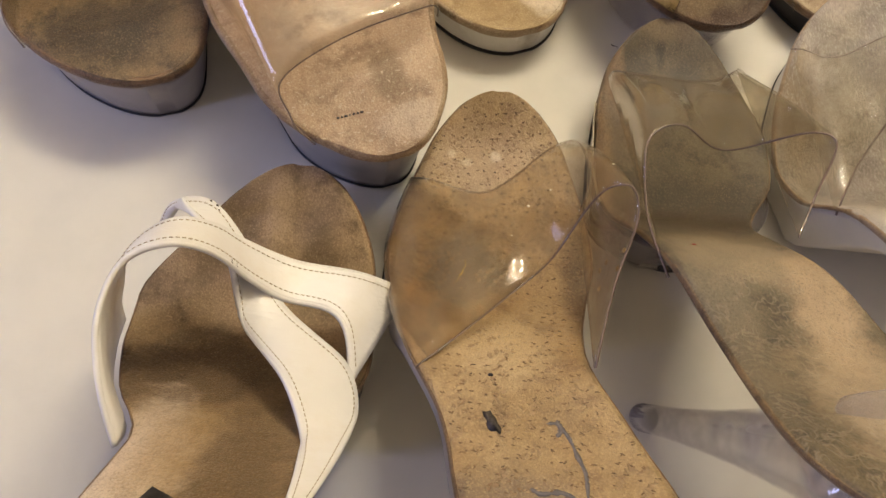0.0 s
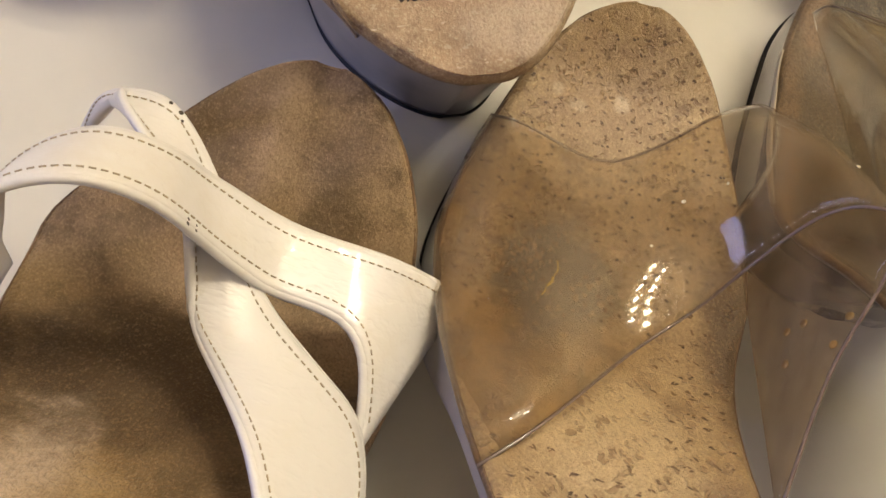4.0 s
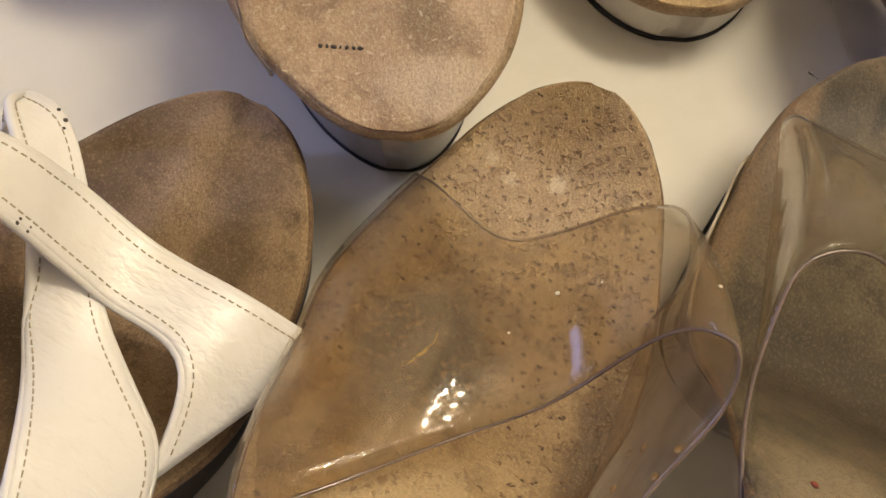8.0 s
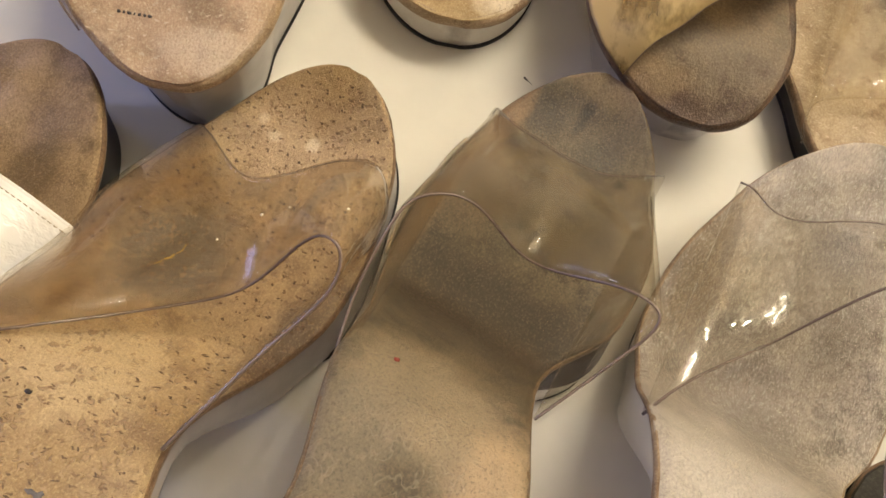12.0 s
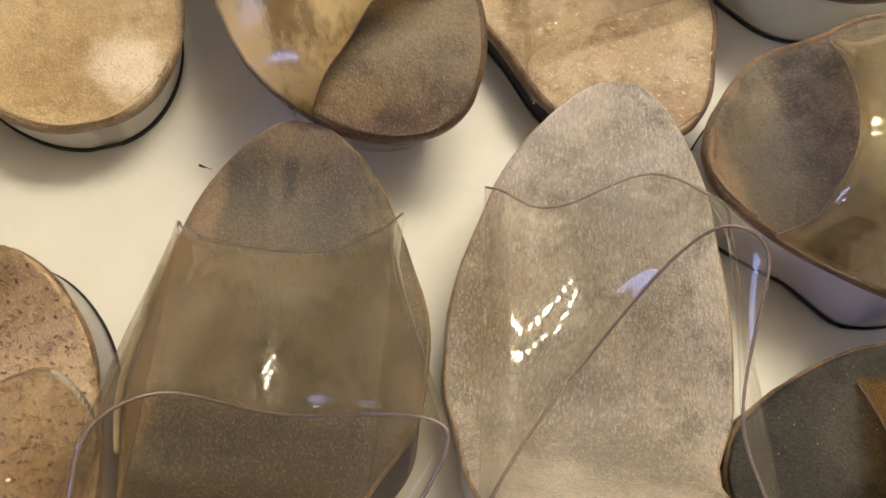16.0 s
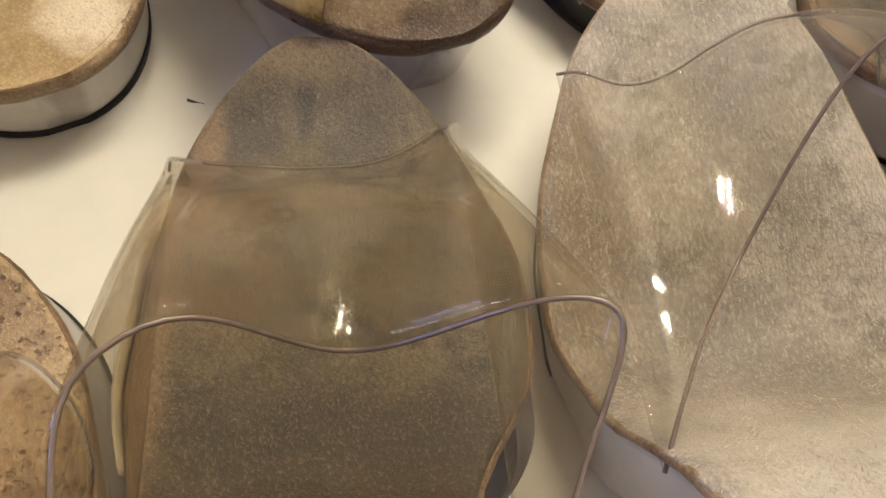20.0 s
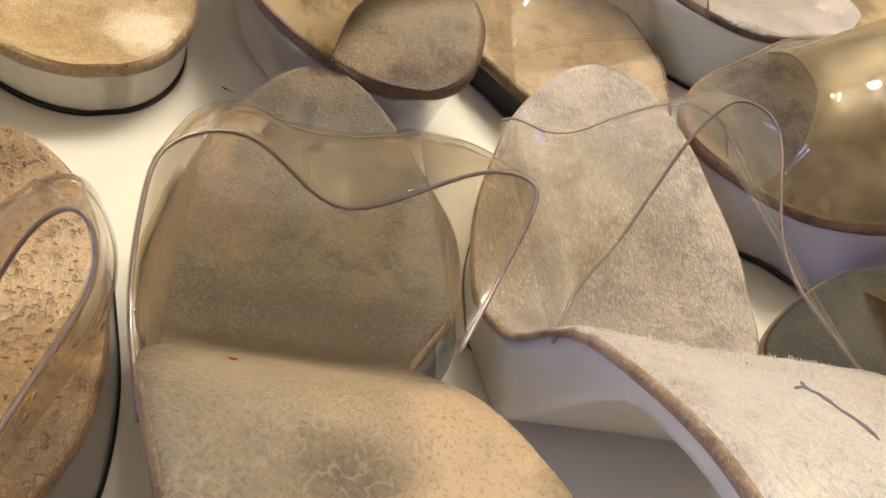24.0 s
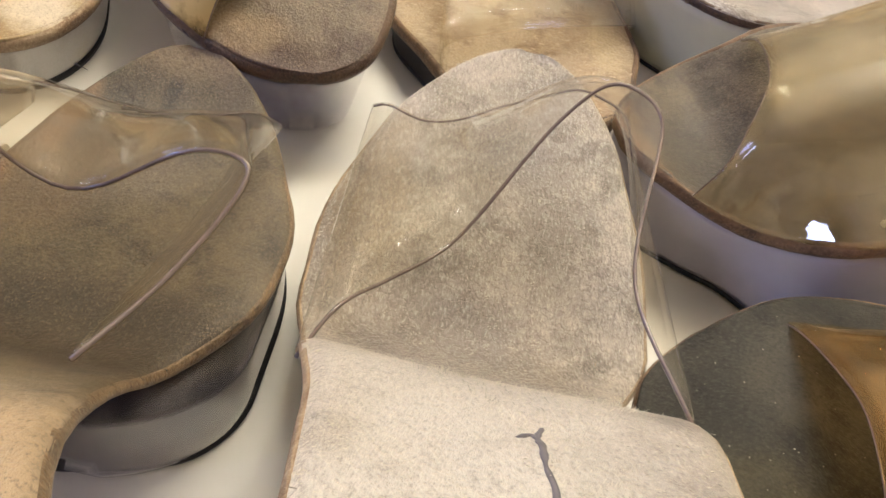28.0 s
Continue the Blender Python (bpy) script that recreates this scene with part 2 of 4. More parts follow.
def insole_mesh(last, dish=0.003, thick=0.005, lip=0.0):
    sections = []
    us = [-1, -0.985, -0.94] + [k / 10 for k in range(-9, 10)] + [0.94, 0.985, 1]
    for s in last.rows(0.0003, last.length - 0.0003, 110):
        c, w, z = last.mid(s), last.width(s), last.top(s)
        ring = []
        for u in us:
            fall = 0.0 if abs(u) < 0.9 else 0.0022 * ((abs(u) - 0.9) / 0.1) ** 2
            bed = dish * (1 - u * u) * (0.4 + 0.6 * math.exp(-(((s - 0.085) / 0.035) ** 2)))
            bed -= 0.0012 * math.exp(-(((s - 0.035) / 0.008) ** 2) - (u / 0.8) ** 2)
            ring.append((c + u * w, -s, z - fall - bed * min(w / 0.02, 1) + dents(last, c + u * w, s) * (1 - u**4)))
        ring += [(c + k * w, -s, z - thick + 0.0007 * (k * k)) for k in (0.97, 0.5, 0, -0.5, -0.97)]
        sections.append(ring)
    return loft(sections)


def sole_mesh(last, under, lift_from, lift_to, thick=0.012, inset=0.001, taper=0.003, base=0.0, stop=None):
    """The block under the footbed: flat on the ground to lift_from, then rising to a shank of the given thickness."""
    sections = []
    stop = stop or last.length - 0.002
    for s in last.rows(0.0004, stop, 64):
        c, w = last.mid(s), last.width(s)
        hi = last.top(s) - under
        u = min(max((s - lift_from) / (lift_to - lift_from), 0), 1)
        u = u * u * (3 - 2 * u)
        lo = base + (max(hi - thick, base) - base) * u
        wt = max(w - inset, 0.0006)
        wb = wt * (1 - taper / 0.045)
        slip = taper * max(1 - s / 0.06, 0)
        ring = [(c + k * wt, -s, hi) for k in (-1, -0.6, 0, 0.6, 1)]
        for f in (0.15, 0.4, 0.7, 0.93):
            ring.append((c + wt + (wb - wt) * f**0.8, -s - slip * f**0.8, hi + (lo - hi) * f))
        ring += [(c + k * wb, -s - slip, lo) for k in (0.985, 0.6, 0, -0.6, -0.985)]
        for f in (0.93, 0.7, 0.4, 0.15):
            ring.append((c - wt - (wb - wt) * f**0.8, -s - slip * f**0.8, hi + (lo - hi) * f))
        sections.append(ring)
    return loft(sections)


def binding_mesh(last, roll=0.0012, low=0.0048, out=0.0005):
    """The turned edge that runs round the footbed, rolled over it by a few millimetres."""
    path = [(-1, s) for s in reversed(list(last.rows(0.0004, last.length - 0.0006, 60)))] + [(1, s) for s in last.rows(0.0004, last.length - 0.0006, 60)]
    rings = []
    for side, s in path:
        c, w, z = last.mid(s), last.width(s), last.top(s)
        lead = out if s < 0.01 else 0.0
        wob = 0.0003 * noise.noise(Vector((s * 90, side * 3.0, last.length * 50)))
        inner = min(roll * (1 + 0.4 * noise.noise(Vector((s * 60, side * 5.0, 2.0)))), w * 0.6)
        back = inner if s < 0.012 else 0.0
        high = -0.0016 if roll < 0.002 else -0.0007
        ring = [(inner, high - 0.0007, -back), (inner * 0.55, high + 0.0003, -back * 0.5), (inner * 0.15, high - 0.0002, 0), (-out * 0.8 - wob, high - 0.0012, lead)]
        ring += [(-out - wob, -0.5 * (0.0024 + low), lead), (-out * 0.5, -low, lead), (0.0012, -low, 0)]
        rings.append([(c + side * (w - a), -s + y, z + b) for a, b, y in ring])
    return loft(rings)


def nap_mesh(last, count, length, s0, s1, seed):
    """Short fibres that stand up from worn suede, combed in swirls."""
    rng = random.Random(seed)
    verts, faces = [], []
    for k in range(count):
        s, u = rng.uniform(s0, s1), rng.uniform(-0.97, 0.97)
        x = last.mid(s) + u * last.width(s)
        a = 5 * noise.noise(Vector((x * 45, s * 45, seed))) + rng.gauss(-0.6, 0.7)
        n = length * rng.uniform(0.4, 1.2)
        w = rng.uniform(0.00005, 0.00011)
        z = bed_height(last, x, s) - 0.0001 - (0.0018 * ((abs(u) - 0.9) / 0.1) ** 2 if abs(u) > 0.9 else 0)
        c, d = math.cos(a), math.sin(a)
        up = rng.uniform(0.15, 0.5)
        i = len(verts)
        verts += [(x - d * w, -s + c * w, z), (x + d * w, -s - c * w, z), (x + c * n * 0.6 + d * w * 0.7, -s + d * n * 0.6 - c * w * 0.7, z + n * up), (x + c * n, -s + d * n, z + n * up * 0.9)]
        faces += [(i, i + 1, i + 2), (i, i + 2, i + 3)]
    me = bpy.data.meshes.new("nap")
    me.from_pydata(verts, [], faces)
    bm = bmesh.new()
    bm.from_mesh(me)
    bpy.data.meshes.remove(me)
    return bm


def line_mesh(last, points, width, seed=1, height=0.0003):
    """A drawn line lying on a footbed, through a few (x, s) points."""
    us = np.linspace(0, 1, len(points))
    cx, cs = curve(us, [q[0] for q in points]), curve(us, [q[1] for q in points])
    rings = []
    for u in np.linspace(0, 1, 40):
        x, s = cx(u), cs(u)
        dx, ds = cx(min(u + 0.01, 1)) - cx(max(u - 0.01, 0)), cs(min(u + 0.01, 1)) - cs(max(u - 0.01, 0))
        k = width * (0.75 + 0.6 * noise.noise(Vector((u * 9, seed, 0)))) * min(1, 8 * u + 0.2, 8 * (1 - u) + 0.2) / max(math.hypot(dx, ds), 1e-9)
        rings.append([(x + ds * k * e, -(s - dx * k * e), bed_height(last, x + ds * k * e, s - dx * k * e) + h) for e, h in ((-1, -0.0004), (-1, height * 0.6), (0, height), (1, height * 0.6), (1, -0.0004))])
    return loft(rings)


class Sheet:
    """A sheet spanned between two edges, front and back, each a smooth curve through (x, s, z) control points from left to right. foot: (last, side, depth) sets that end on the footbed's edge."""

    def __init__(self, front, back, belly=0.0, nq=60, nv=14, dome=None, soften=4, foot=None):
        us = np.linspace(0, 1, len(front))
        at = np.linspace(0, 1, nq + 1)
        f, b = (np.array([[c(u) for c in [curve(us, [k[i] for k in edge]) for i in range(3)]] for u in at]) for edge in (front, back))
        for _ in range(soften):
            for e in (f, b):
                e[1:-1] = (e[:-2] + 2 * e[1:-1] + e[2:]) / 4
        v = np.linspace(0, 1, nv + 1)[None, :, None]
        g = f[:, None, :] * (1 - v) + b[:, None, :] * v
        g[:, :, 1] *= -1
        arch = np.sin(np.pi * at)[:, None] ** 0.7 * np.sin(np.pi * v[:, :, 0])
        g[:, :, 2] += belly * arch
        if dome:
            x, s, h, rx, rs = dome
            g[:, :, 2] += h * np.clip(8 * (1 - v[:, :, 0]), 0, 1) * np.exp(-(((g[:, :, 0] - x) / rx) ** 2) - ((-g[:, :, 1] - s) / rs) ** 2)
        if foot:
            last, side, low = foot
            seat = np.array([(last.mid(a) + side * (last.width(a) + 0.0008), -a, last.top(a) - low) for a in -g[-1 if side > 0 else 0, :, 1]])
            share = np.clip(1 - (1 - at if side > 0 else at) / 0.22, 0, 1) ** 1.5
            g += share[:, None, None] * (seat - g[-1 if side > 0 else 0])[None]
        du, dv = np.gradient(g, axis=0), np.gradient(g, axis=1)
        n = np.cross(dv, du)
        n /= np.maximum(np.linalg.norm(n, axis=2, keepdims=True), 1e-9)
        if n[nq // 2, nv // 2, 2] < 0:
            n = -n
        self.grid, self.normal, self.nq, self.nv = g, n, nq, nv

    def sheet(self, thick, lift=0.0):
        bm = bmesh.new()
        grids = [[[bm.verts.new(p) for p in row] for row in self.grid + self.normal * off] for off in (lift + thick / 2, lift - thick / 2)]
        for g in grids:
            for i in range(self.nq):
                for j in range(self.nv):
                    bm.faces.new((g[i][j], g[i + 1][j], g[i + 1][j + 1], g[i][j + 1]))
        a, b = grids
        for i in range(self.nq):
            for j in (0, self.nv):
                bm.faces.new((a[i][j], a[i + 1][j], b[i + 1][j], b[i][j]))
        for j in range(self.nv):
            for i in (0, self.nq):
                bm.faces.new((a[i][j], a[i][j + 1], b[i][j + 1], b[i][j]))
        return bm

    def rim(self, v, size, lift=0.0, inward=0.0):
        """A thin cord along an edge (v 0: front, 1: back)."""
        j = -1 if v else 0
        ps, ns = self.grid[:, j] + self.normal[:, j] * lift, self.normal[:, j]
        if inward:
            step = self.grid[:, -2 if v else 1] - self.grid[:, j]
            ps = ps + step / np.linalg.norm(step, axis=1, keepdims=True) * inward
        along = np.gradient(ps, axis=0)
        side = np.cross(along, ns)
        side /= np.maximum(np.linalg.norm(side, axis=1, keepdims=True), 1e-9)
        return loft([[p + (m * math.cos(a) + d * math.sin(a)) * size for a in (math.pi * k / 3 for k in range(6))] for p, m, d in zip(ps, ns, side)])


def arch(last, front, back, rise_front, rise_back, out=0.002):
    """Edges for an even arch: front and back give s at seven steps across."""
    rows = []
    for ss, rise in ((front, rise_front), (back, rise_back)):
        row = []
        for k, s in enumerate(ss):
            q = (0, 0.08, 0.25, 0.5, 0.75, 0.92, 1)[k]
            c = math.cos(math.pi * q)
            row.append((last.mid(s) - math.copysign(abs(c) ** 0.7, c) * (last.width(s) + out), s, last.top(s) - 0.004 + rise * (0, 0.45, 0.88, 1, 0.88, 0.45, 0)[k]))
        rows.append(row)
    return rows


def bed_height(last, x, s, dish=0.003):
    u = (x - last.mid(s)) / last.width(s)
    bed = dish * (1 - u * u) * (0.4 + 0.6 * math.exp(-(((s - 0.085) / 0.035) ** 2)))
    bed -= 0.0012 * math.exp(-(((s - 0.035) / 0.008) ** 2) - (u / 0.8) ** 2)
    return last.top(s) - bed * min(last.width(s) / 0.02, 1) + dents(last, x, s) * (1 - min(abs(u), 1) ** 4)


def mark_mesh(last, x, s, rx, ry, turn=0.0, seed=0, height=0.0004, ragged=0.35, n=18):
    """A thin spot of dirt, ink or lint lying on a footbed."""
    bm = bmesh.new()
    a0 = radians(turn)
    ring, low = [], []
    for k in range(n):
        a = 2 * math.pi * k / n
        r = 1 + ragged * noise.noise(Vector((math.cos(a) * 1.7 + seed, math.sin(a) * 1.7, seed * 3.1)))
        px, py = math.cos(a) * rx * r, math.sin(a) * ry * r
        qx, qs = x + px * math.cos(a0) - py * math.sin(a0), s - px * math.sin(a0) - py * math.cos(a0)
        z = bed_height(last, qx, qs)
        ring.append(bm.verts.new((qx, -qs, z + height)))
        low.append(bm.verts.new((qx, -qs, z - 0.0005)))
    bm.faces.new(ring)
    for k in range(n):
        bm.faces.new((ring[k], ring[(k + 1) % n], low[(k + 1) % n], low[k]))
    return bm


def plate_mesh(last, x, s, rx, ry, turn, height=0.0007, n=8):
    """A thin rectangle draped over a footbed."""
    a0 = radians(turn)
    bm = bmesh.new()
    layers = []
    for h in (height, -0.0004):
        layers.append([])
        for i in range(n + 1):
            row = []
            for j in range(n + 1):
                px, py = rx * (2 * i / n - 1), ry * (2 * j / n - 1)
                qx, qs = x + px * math.cos(a0) - py * math.sin(a0), s - px * math.sin(a0) - py * math.cos(a0)
                row.append(bm.verts.new((qx, -qs, bed_height(last, qx, qs) + h)))
            layers[-1].append(row)
    for g in layers:
        for i in range(n):
            for j in range(n):
                bm.faces.new((g[i][j], g[i + 1][j], g[i + 1][j + 1], g[i][j + 1]))
    a, b = layers
    for k in range(n):
        for i in (0, n):
            bm.faces.new((a[i][k], a[i][k + 1], b[i][k + 1], b[i][k]))
            bm.faces.new((a[k][i], a[k + 1][i], b[k + 1][i], b[k][i]))
    return bm


def emboss_mesh(last, step, s0, s1, length, width, seed, height=0.00022, keep=0.9, skip=None):
    """Small three-pronged marks stamped all over a footbed."""
    rng = random.Random(seed)
    bm = bmesh.new()
    s, row = s0, 0
    while s < s1:
        w = last.width(s) - 0.003
        x = last.mid(s) - w + (step / 2 if row % 2 else 0)
        while x < last.mid(s) + w:
            px, ps = x + rng.uniform(-0.25, 0.25) * step, s + rng.uniform(-0.25, 0.25) * step
            x += step
            if rng.random() > keep or abs(px - last.mid(ps)) > last.width(ps) - 0.002 or (skip and skip(px, ps)):
                continue
            turn = rng.uniform(-0.6, 0.6)
            for k in range(rng.choice((2, 3, 3, 4))):
                ln, a = length * rng.uniform(0.45, 1.0), turn + rng.uniform(-0.5, 0.5)
                ox, oy = px + rng.gauss(0, 0.32) * length, ps + rng.gauss(0, 0.2) * length
                c, d = math.cos(a), math.sin(a)
                wd = width * rng.uniform(0.6, 1.2)
                pts = []
                for u, v in ((-0.5, -0.3), (0, -1), (0.5, -0.2), (0.5, 0.2), (0.1, 1), (-0.5, 0.3)):
                    qx, qs = ox + c * u * ln - d * v * wd, oy + d * u * ln + c * v * wd
                    pts.append(bm.verts.new((qx, -qs, bed_height(last, qx, min(max(qs, 0.001), last.length - 0.001)) + height)))
                bm.faces.new(pts)
        s += step * 0.87
        row += 1
    return bm


def stitch_mesh(sheet, v, inward, lift, step=0.0022, size=0.0002):
    """A row of thread stitches that runs along an edge of a strap."""
    j = -1 if v else 0
    ps = sheet.grid[:, j] + sheet.normal[:, j] * lift
    off = sheet.grid[:, -2 if v else 1] - sheet.grid[:, j]
    ps = ps + off / np.linalg.norm(off, axis=1, keepdims=True) * inward
    run = np.concatenate(([0], np.cumsum(np.linalg.norm(np.diff(ps, axis=0), axis=1))))
    bm = bmesh.new()
    d = 0.004
    while d < run[-1] - 0.004:
        a, b = (np.array([np.interp(k, run, ps[:, i]) for i in range(3)]) for k in (d, d + step * 0.62))
        m = np.array([np.interp(d, run, sheet.normal[:, j][:, i]) for i in range(3)])
        t = b - a
        w = np.cross(t, m)
        w *= size / max(np.linalg.norm(w), 1e-9)
        up = m * size
        vs = [bm.verts.new(q) for q in (a - w - up, a + w - up, a + w * 0.5 + up, a - w * 0.5 + up, b - w - up, b + w - up, b + w * 0.5 + up, b - w * 0.5 + up)]
        for f in ((0, 1, 2, 3), (4, 5, 6, 7), (0, 1, 5, 4), (1, 2, 6, 5), (2, 3, 7, 6), (3, 0, 4, 7)):
            bm.faces.new([vs[k] for k in f])
        d += step
    return bm


def shoe(name, label, place, turn, category="shoe", group="shoes on the table"):
    ob = new(name)
    ob.matrix_world = pose(place[0], place[1], 0.003, 0, 0, turn)
    return tagged(ob, label, category, group)


# ---- surfaces ----
WHITE_PAINT = solid("white_plastic", (0.72, 0.69, 0.64), 0.35, 0.12, 40, coat=0.3, relief=0.05)
STAINED_WHITE = leather("stained_white_plastic", (0.76, 0.73, 0.67), (0.8, 0.77, 0.71), (0.7, 0.66, 0.59), rough=0.35, stains_and_shading=[(-0.008, -0.002, 0.006, 0.005, (0.3, 0.25, 0.2), 0.55)])
GREY_PLASTIC = solid("grey_plastic", (0.36, 0.33, 0.32), 0.3, 0.2, 50, coat=0.3, relief=0.05)
BLACK_RUBBER = solid("black_rubber", (0.02, 0.018, 0.017), 0.6, 0.3, 120)
WHITE_LEATHER, t, p = mat("white_patent_leather")
n = noise_tex(t, coords(t), 45, 6, 0.65)
col = mix(t, ramp(t, n, 0.42, 0.72), (0.82, 0.805, 0.79), (0.78, 0.75, 0.7))
t.links.new(mix(t, math_node(t, "MULTIPLY", ramp(t, noise_tex(t, coords(t, shift=(5, 2, 0)), 160, 6, 0.75), 0.62, 0.75), 0.25), col, (0.45, 0.38, 0.3)), p.inputs["Base Color"])
p.inputs["Roughness"].default_value, p.inputs["Coat Weight"].default_value = 0.3, 0.2
wrinkle = math_node(t, "ABSOLUTE", math_node(t, "SUBTRACT", noise_tex(t, coords(t, (0.35, 1, 1), turn=-35), 170, 3), 0.5))
bump(t, p, math_node(t, "MINIMUM", wrinkle, 0.1), 0.22, 0.004)
LINING = solid("white_lining", (0.6, 0.57, 0.56), 0.6, 0.2, 140)
CREAM_LINING = solid("cream_lining", (0.5, 0.43, 0.31), 0.5, 0.25, 90)
LUCITE = vinyl("clear_acrylic", (0.86, 0.85, 0.87), 0.04, 0.45, (0.56, 0.5, 0.5), 0.85, 2.2)
GLOSSY_CLEAR = vinyl("glossy_vinyl", (0.96, 0.94, 0.91), 0.02, 0.1, (0.55, 0.5, 0.45), base=0.1, warp=0.1)
CLEAR = vinyl("clear_vinyl", (0.97, 0.96, 0.93), 0.025, 0.12, (0.55, 0.5, 0.45))
SMOKY = vinyl("yellowed_vinyl", (0.9, 0.875, 0.81), 0.05, 0.11, (0.48, 0.41, 0.33), rim=0.6, scratch=0.22, warp=0.35, base=0.025)
AMBER_CLEAR = vinyl("straw_vinyl", (0.93, 0.88, 0.75), 0.03, 0.55, (0.46, 0.37, 0.2), warp=0.5, base=0.08, rim=0.7)
FROSTED = vinyl("frosted_vinyl", (0.9, 0.86, 0.79), 0.06, 0.26, (0.46, 0.36, 0.235), rim=0.6, scratch=0.2, warp=0.35, base=0.03)
HAZY_AMBER = vinyl("hazy_amber_vinyl", (0.88, 0.77, 0.53), 0.16, 1.8, (0.46, 0.34, 0.16), rim=0.4, base=0.03)
AMBER = vinyl("amber_vinyl", (0.9, 0.76, 0.5), 0.08, 0.35, (0.45, 0.3, 0.12))
EDGE = solid("vinyl_cut_edge", (0.2, 0.15, 0.13), 0.2, 0.2, 200, coat=0.5, relief=0)
STITCH = solid("thread", (0.5, 0.42, 0.31), 0.8, 0.2, 300, relief=0)

BRASS = solid("brass", (0.6, 0.42, 0.18), 0.3, 0.1, 40, metal=1.0)
TAN = leather("tan_footbed", (0.255, 0.167, 0.08), (0.33, 0.225, 0.12), (0.13, 0.08, 0.033), rough=0.4, creases=(-0.005, -0.14, 0.04, 0.045, 300, 35, 0.03, (0.14, 0.085, 0.04), 0.22), stains_and_shading=[
    # Toe relief shading, shade under the straps and heel sheen are painted in here.
    (-0.02, -0.03, 0.018, 0.035, (0.13, 0.082, 0.03), 0.8), (0.024, -0.042, 0.013, 0.03, (0.14, 0.09, 0.035), 0.75), (0.005, -0.02, 0.008, 0.028, (0.38, 0.265, 0.155), 0.75), (-0.005, -0.055, 0.022, 0.02, (0.34, 0.225, 0.13), 0.7), (-0.012, -0.095, 0.045, 0.03, (0.065, 0.038, 0.018), 0.85), (-0.02, -0.165, 0.034, 0.06, (0.74, 0.63, 0.52), 0.9), (-0.016, -0.13, 0.016, 0.03, (0.56, 0.45, 0.36), 0.75),
    (0.0, -0.2, 0.05, 0.05, (0.72, 0.6, 0.49), 0.85), (0.018, -0.145, 0.02, 0.05, (0.1, 0.062, 0.025), 0.8), (-0.005, -0.135, 0.014, 0.03, (0.36, 0.24, 0.11), 0.6)])
PITTED = leather("pitted_tan_footbed", (0.31, 0.2, 0.085), (0.44, 0.31, 0.16), (0.19, 0.11, 0.05), rough=0.34, spec=0.8, pits=(0.0036, (0.28, 0.175, 0.088)), stains_and_shading=[
    # The pale arch ellipse (y -0.135) paints in a gloss highlight on worn leather.
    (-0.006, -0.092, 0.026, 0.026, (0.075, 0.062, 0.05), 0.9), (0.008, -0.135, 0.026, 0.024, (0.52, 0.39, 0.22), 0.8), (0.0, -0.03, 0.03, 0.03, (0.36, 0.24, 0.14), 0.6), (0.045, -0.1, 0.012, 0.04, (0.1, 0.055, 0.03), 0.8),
    (-0.032, -0.19, 0.02, 0.06, (0.24, 0.13, 0.05), 0.6), (0.0062, -0.0305, 0.0036, 0.0042, (0.62, 0.52, 0.38), 0.6), (-0.0075, -0.0345, 0.0045, 0.003, (0.55, 0.44, 0.3), 0.5), (-0.0145, -0.031, 0.003, 0.003, (0.55, 0.44, 0.3), 0.45), (0.012, -0.2, 0.03, 0.02, (0.16, 0.12, 0.09), 0.5)])
SUEDE_DARK = leather("grey_brown_suede", (0.082, 0.062, 0.033), (0.14, 0.103, 0.055), (0.025, 0.018, 0.01), fuzz=0.03, rough=0.5, spec=0.6, sheen=0.1, veins=(0.02, -0.21, 0.045, 0.08, 210, 20, 0.7, (0.42, 0.35, 0.25), 0.3), stains_and_shading=[
    (0.002, -0.032, 0.024, 0.028, (0.108, 0.079, 0.05), 0.7), (-0.012, -0.024, 0.009, 0.012, (0.054, 0.042, 0.029), 0.8), (0.013, -0.03, 0.012, 0.014, (0.06, 0.049, 0.036), 0.8), (0.001, -0.016, 0.003, 0.016, (0.03, 0.023, 0.017), 0.8), (0.01, -0.105, 0.055, 0.026, (0.043, 0.029, 0.016), 0.9), (-0.016, -0.06, 0.02, 0.03, (0.168, 0.108, 0.054), 0.5), (0.01, -0.15, 0.035, 0.022, (0.36, 0.28, 0.18), 0.7),
    # The pale heel ellipses are tan wear, lightened further to stand in for sheen.
    (-0.003, -0.185, 0.018, 0.055, (0.19, 0.155, 0.105), 0.65), (0.036, -0.17, 0.016, 0.04, (0.48, 0.348, 0.21), 0.8), (0.035, -0.215, 0.03, 0.045, (0.456, 0.348, 0.228), 0.75), (0.0, -0.003, 0.03, 0.01, (0.205, 0.142, 0.075), 0.8), (-0.03, -0.08, 0.008, 0.05, (0.24, 0.144, 0.06), 0.7), (-0.022, -0.03, 0.007, 0.03, (0.24, 0.144, 0.072), 0.7)])
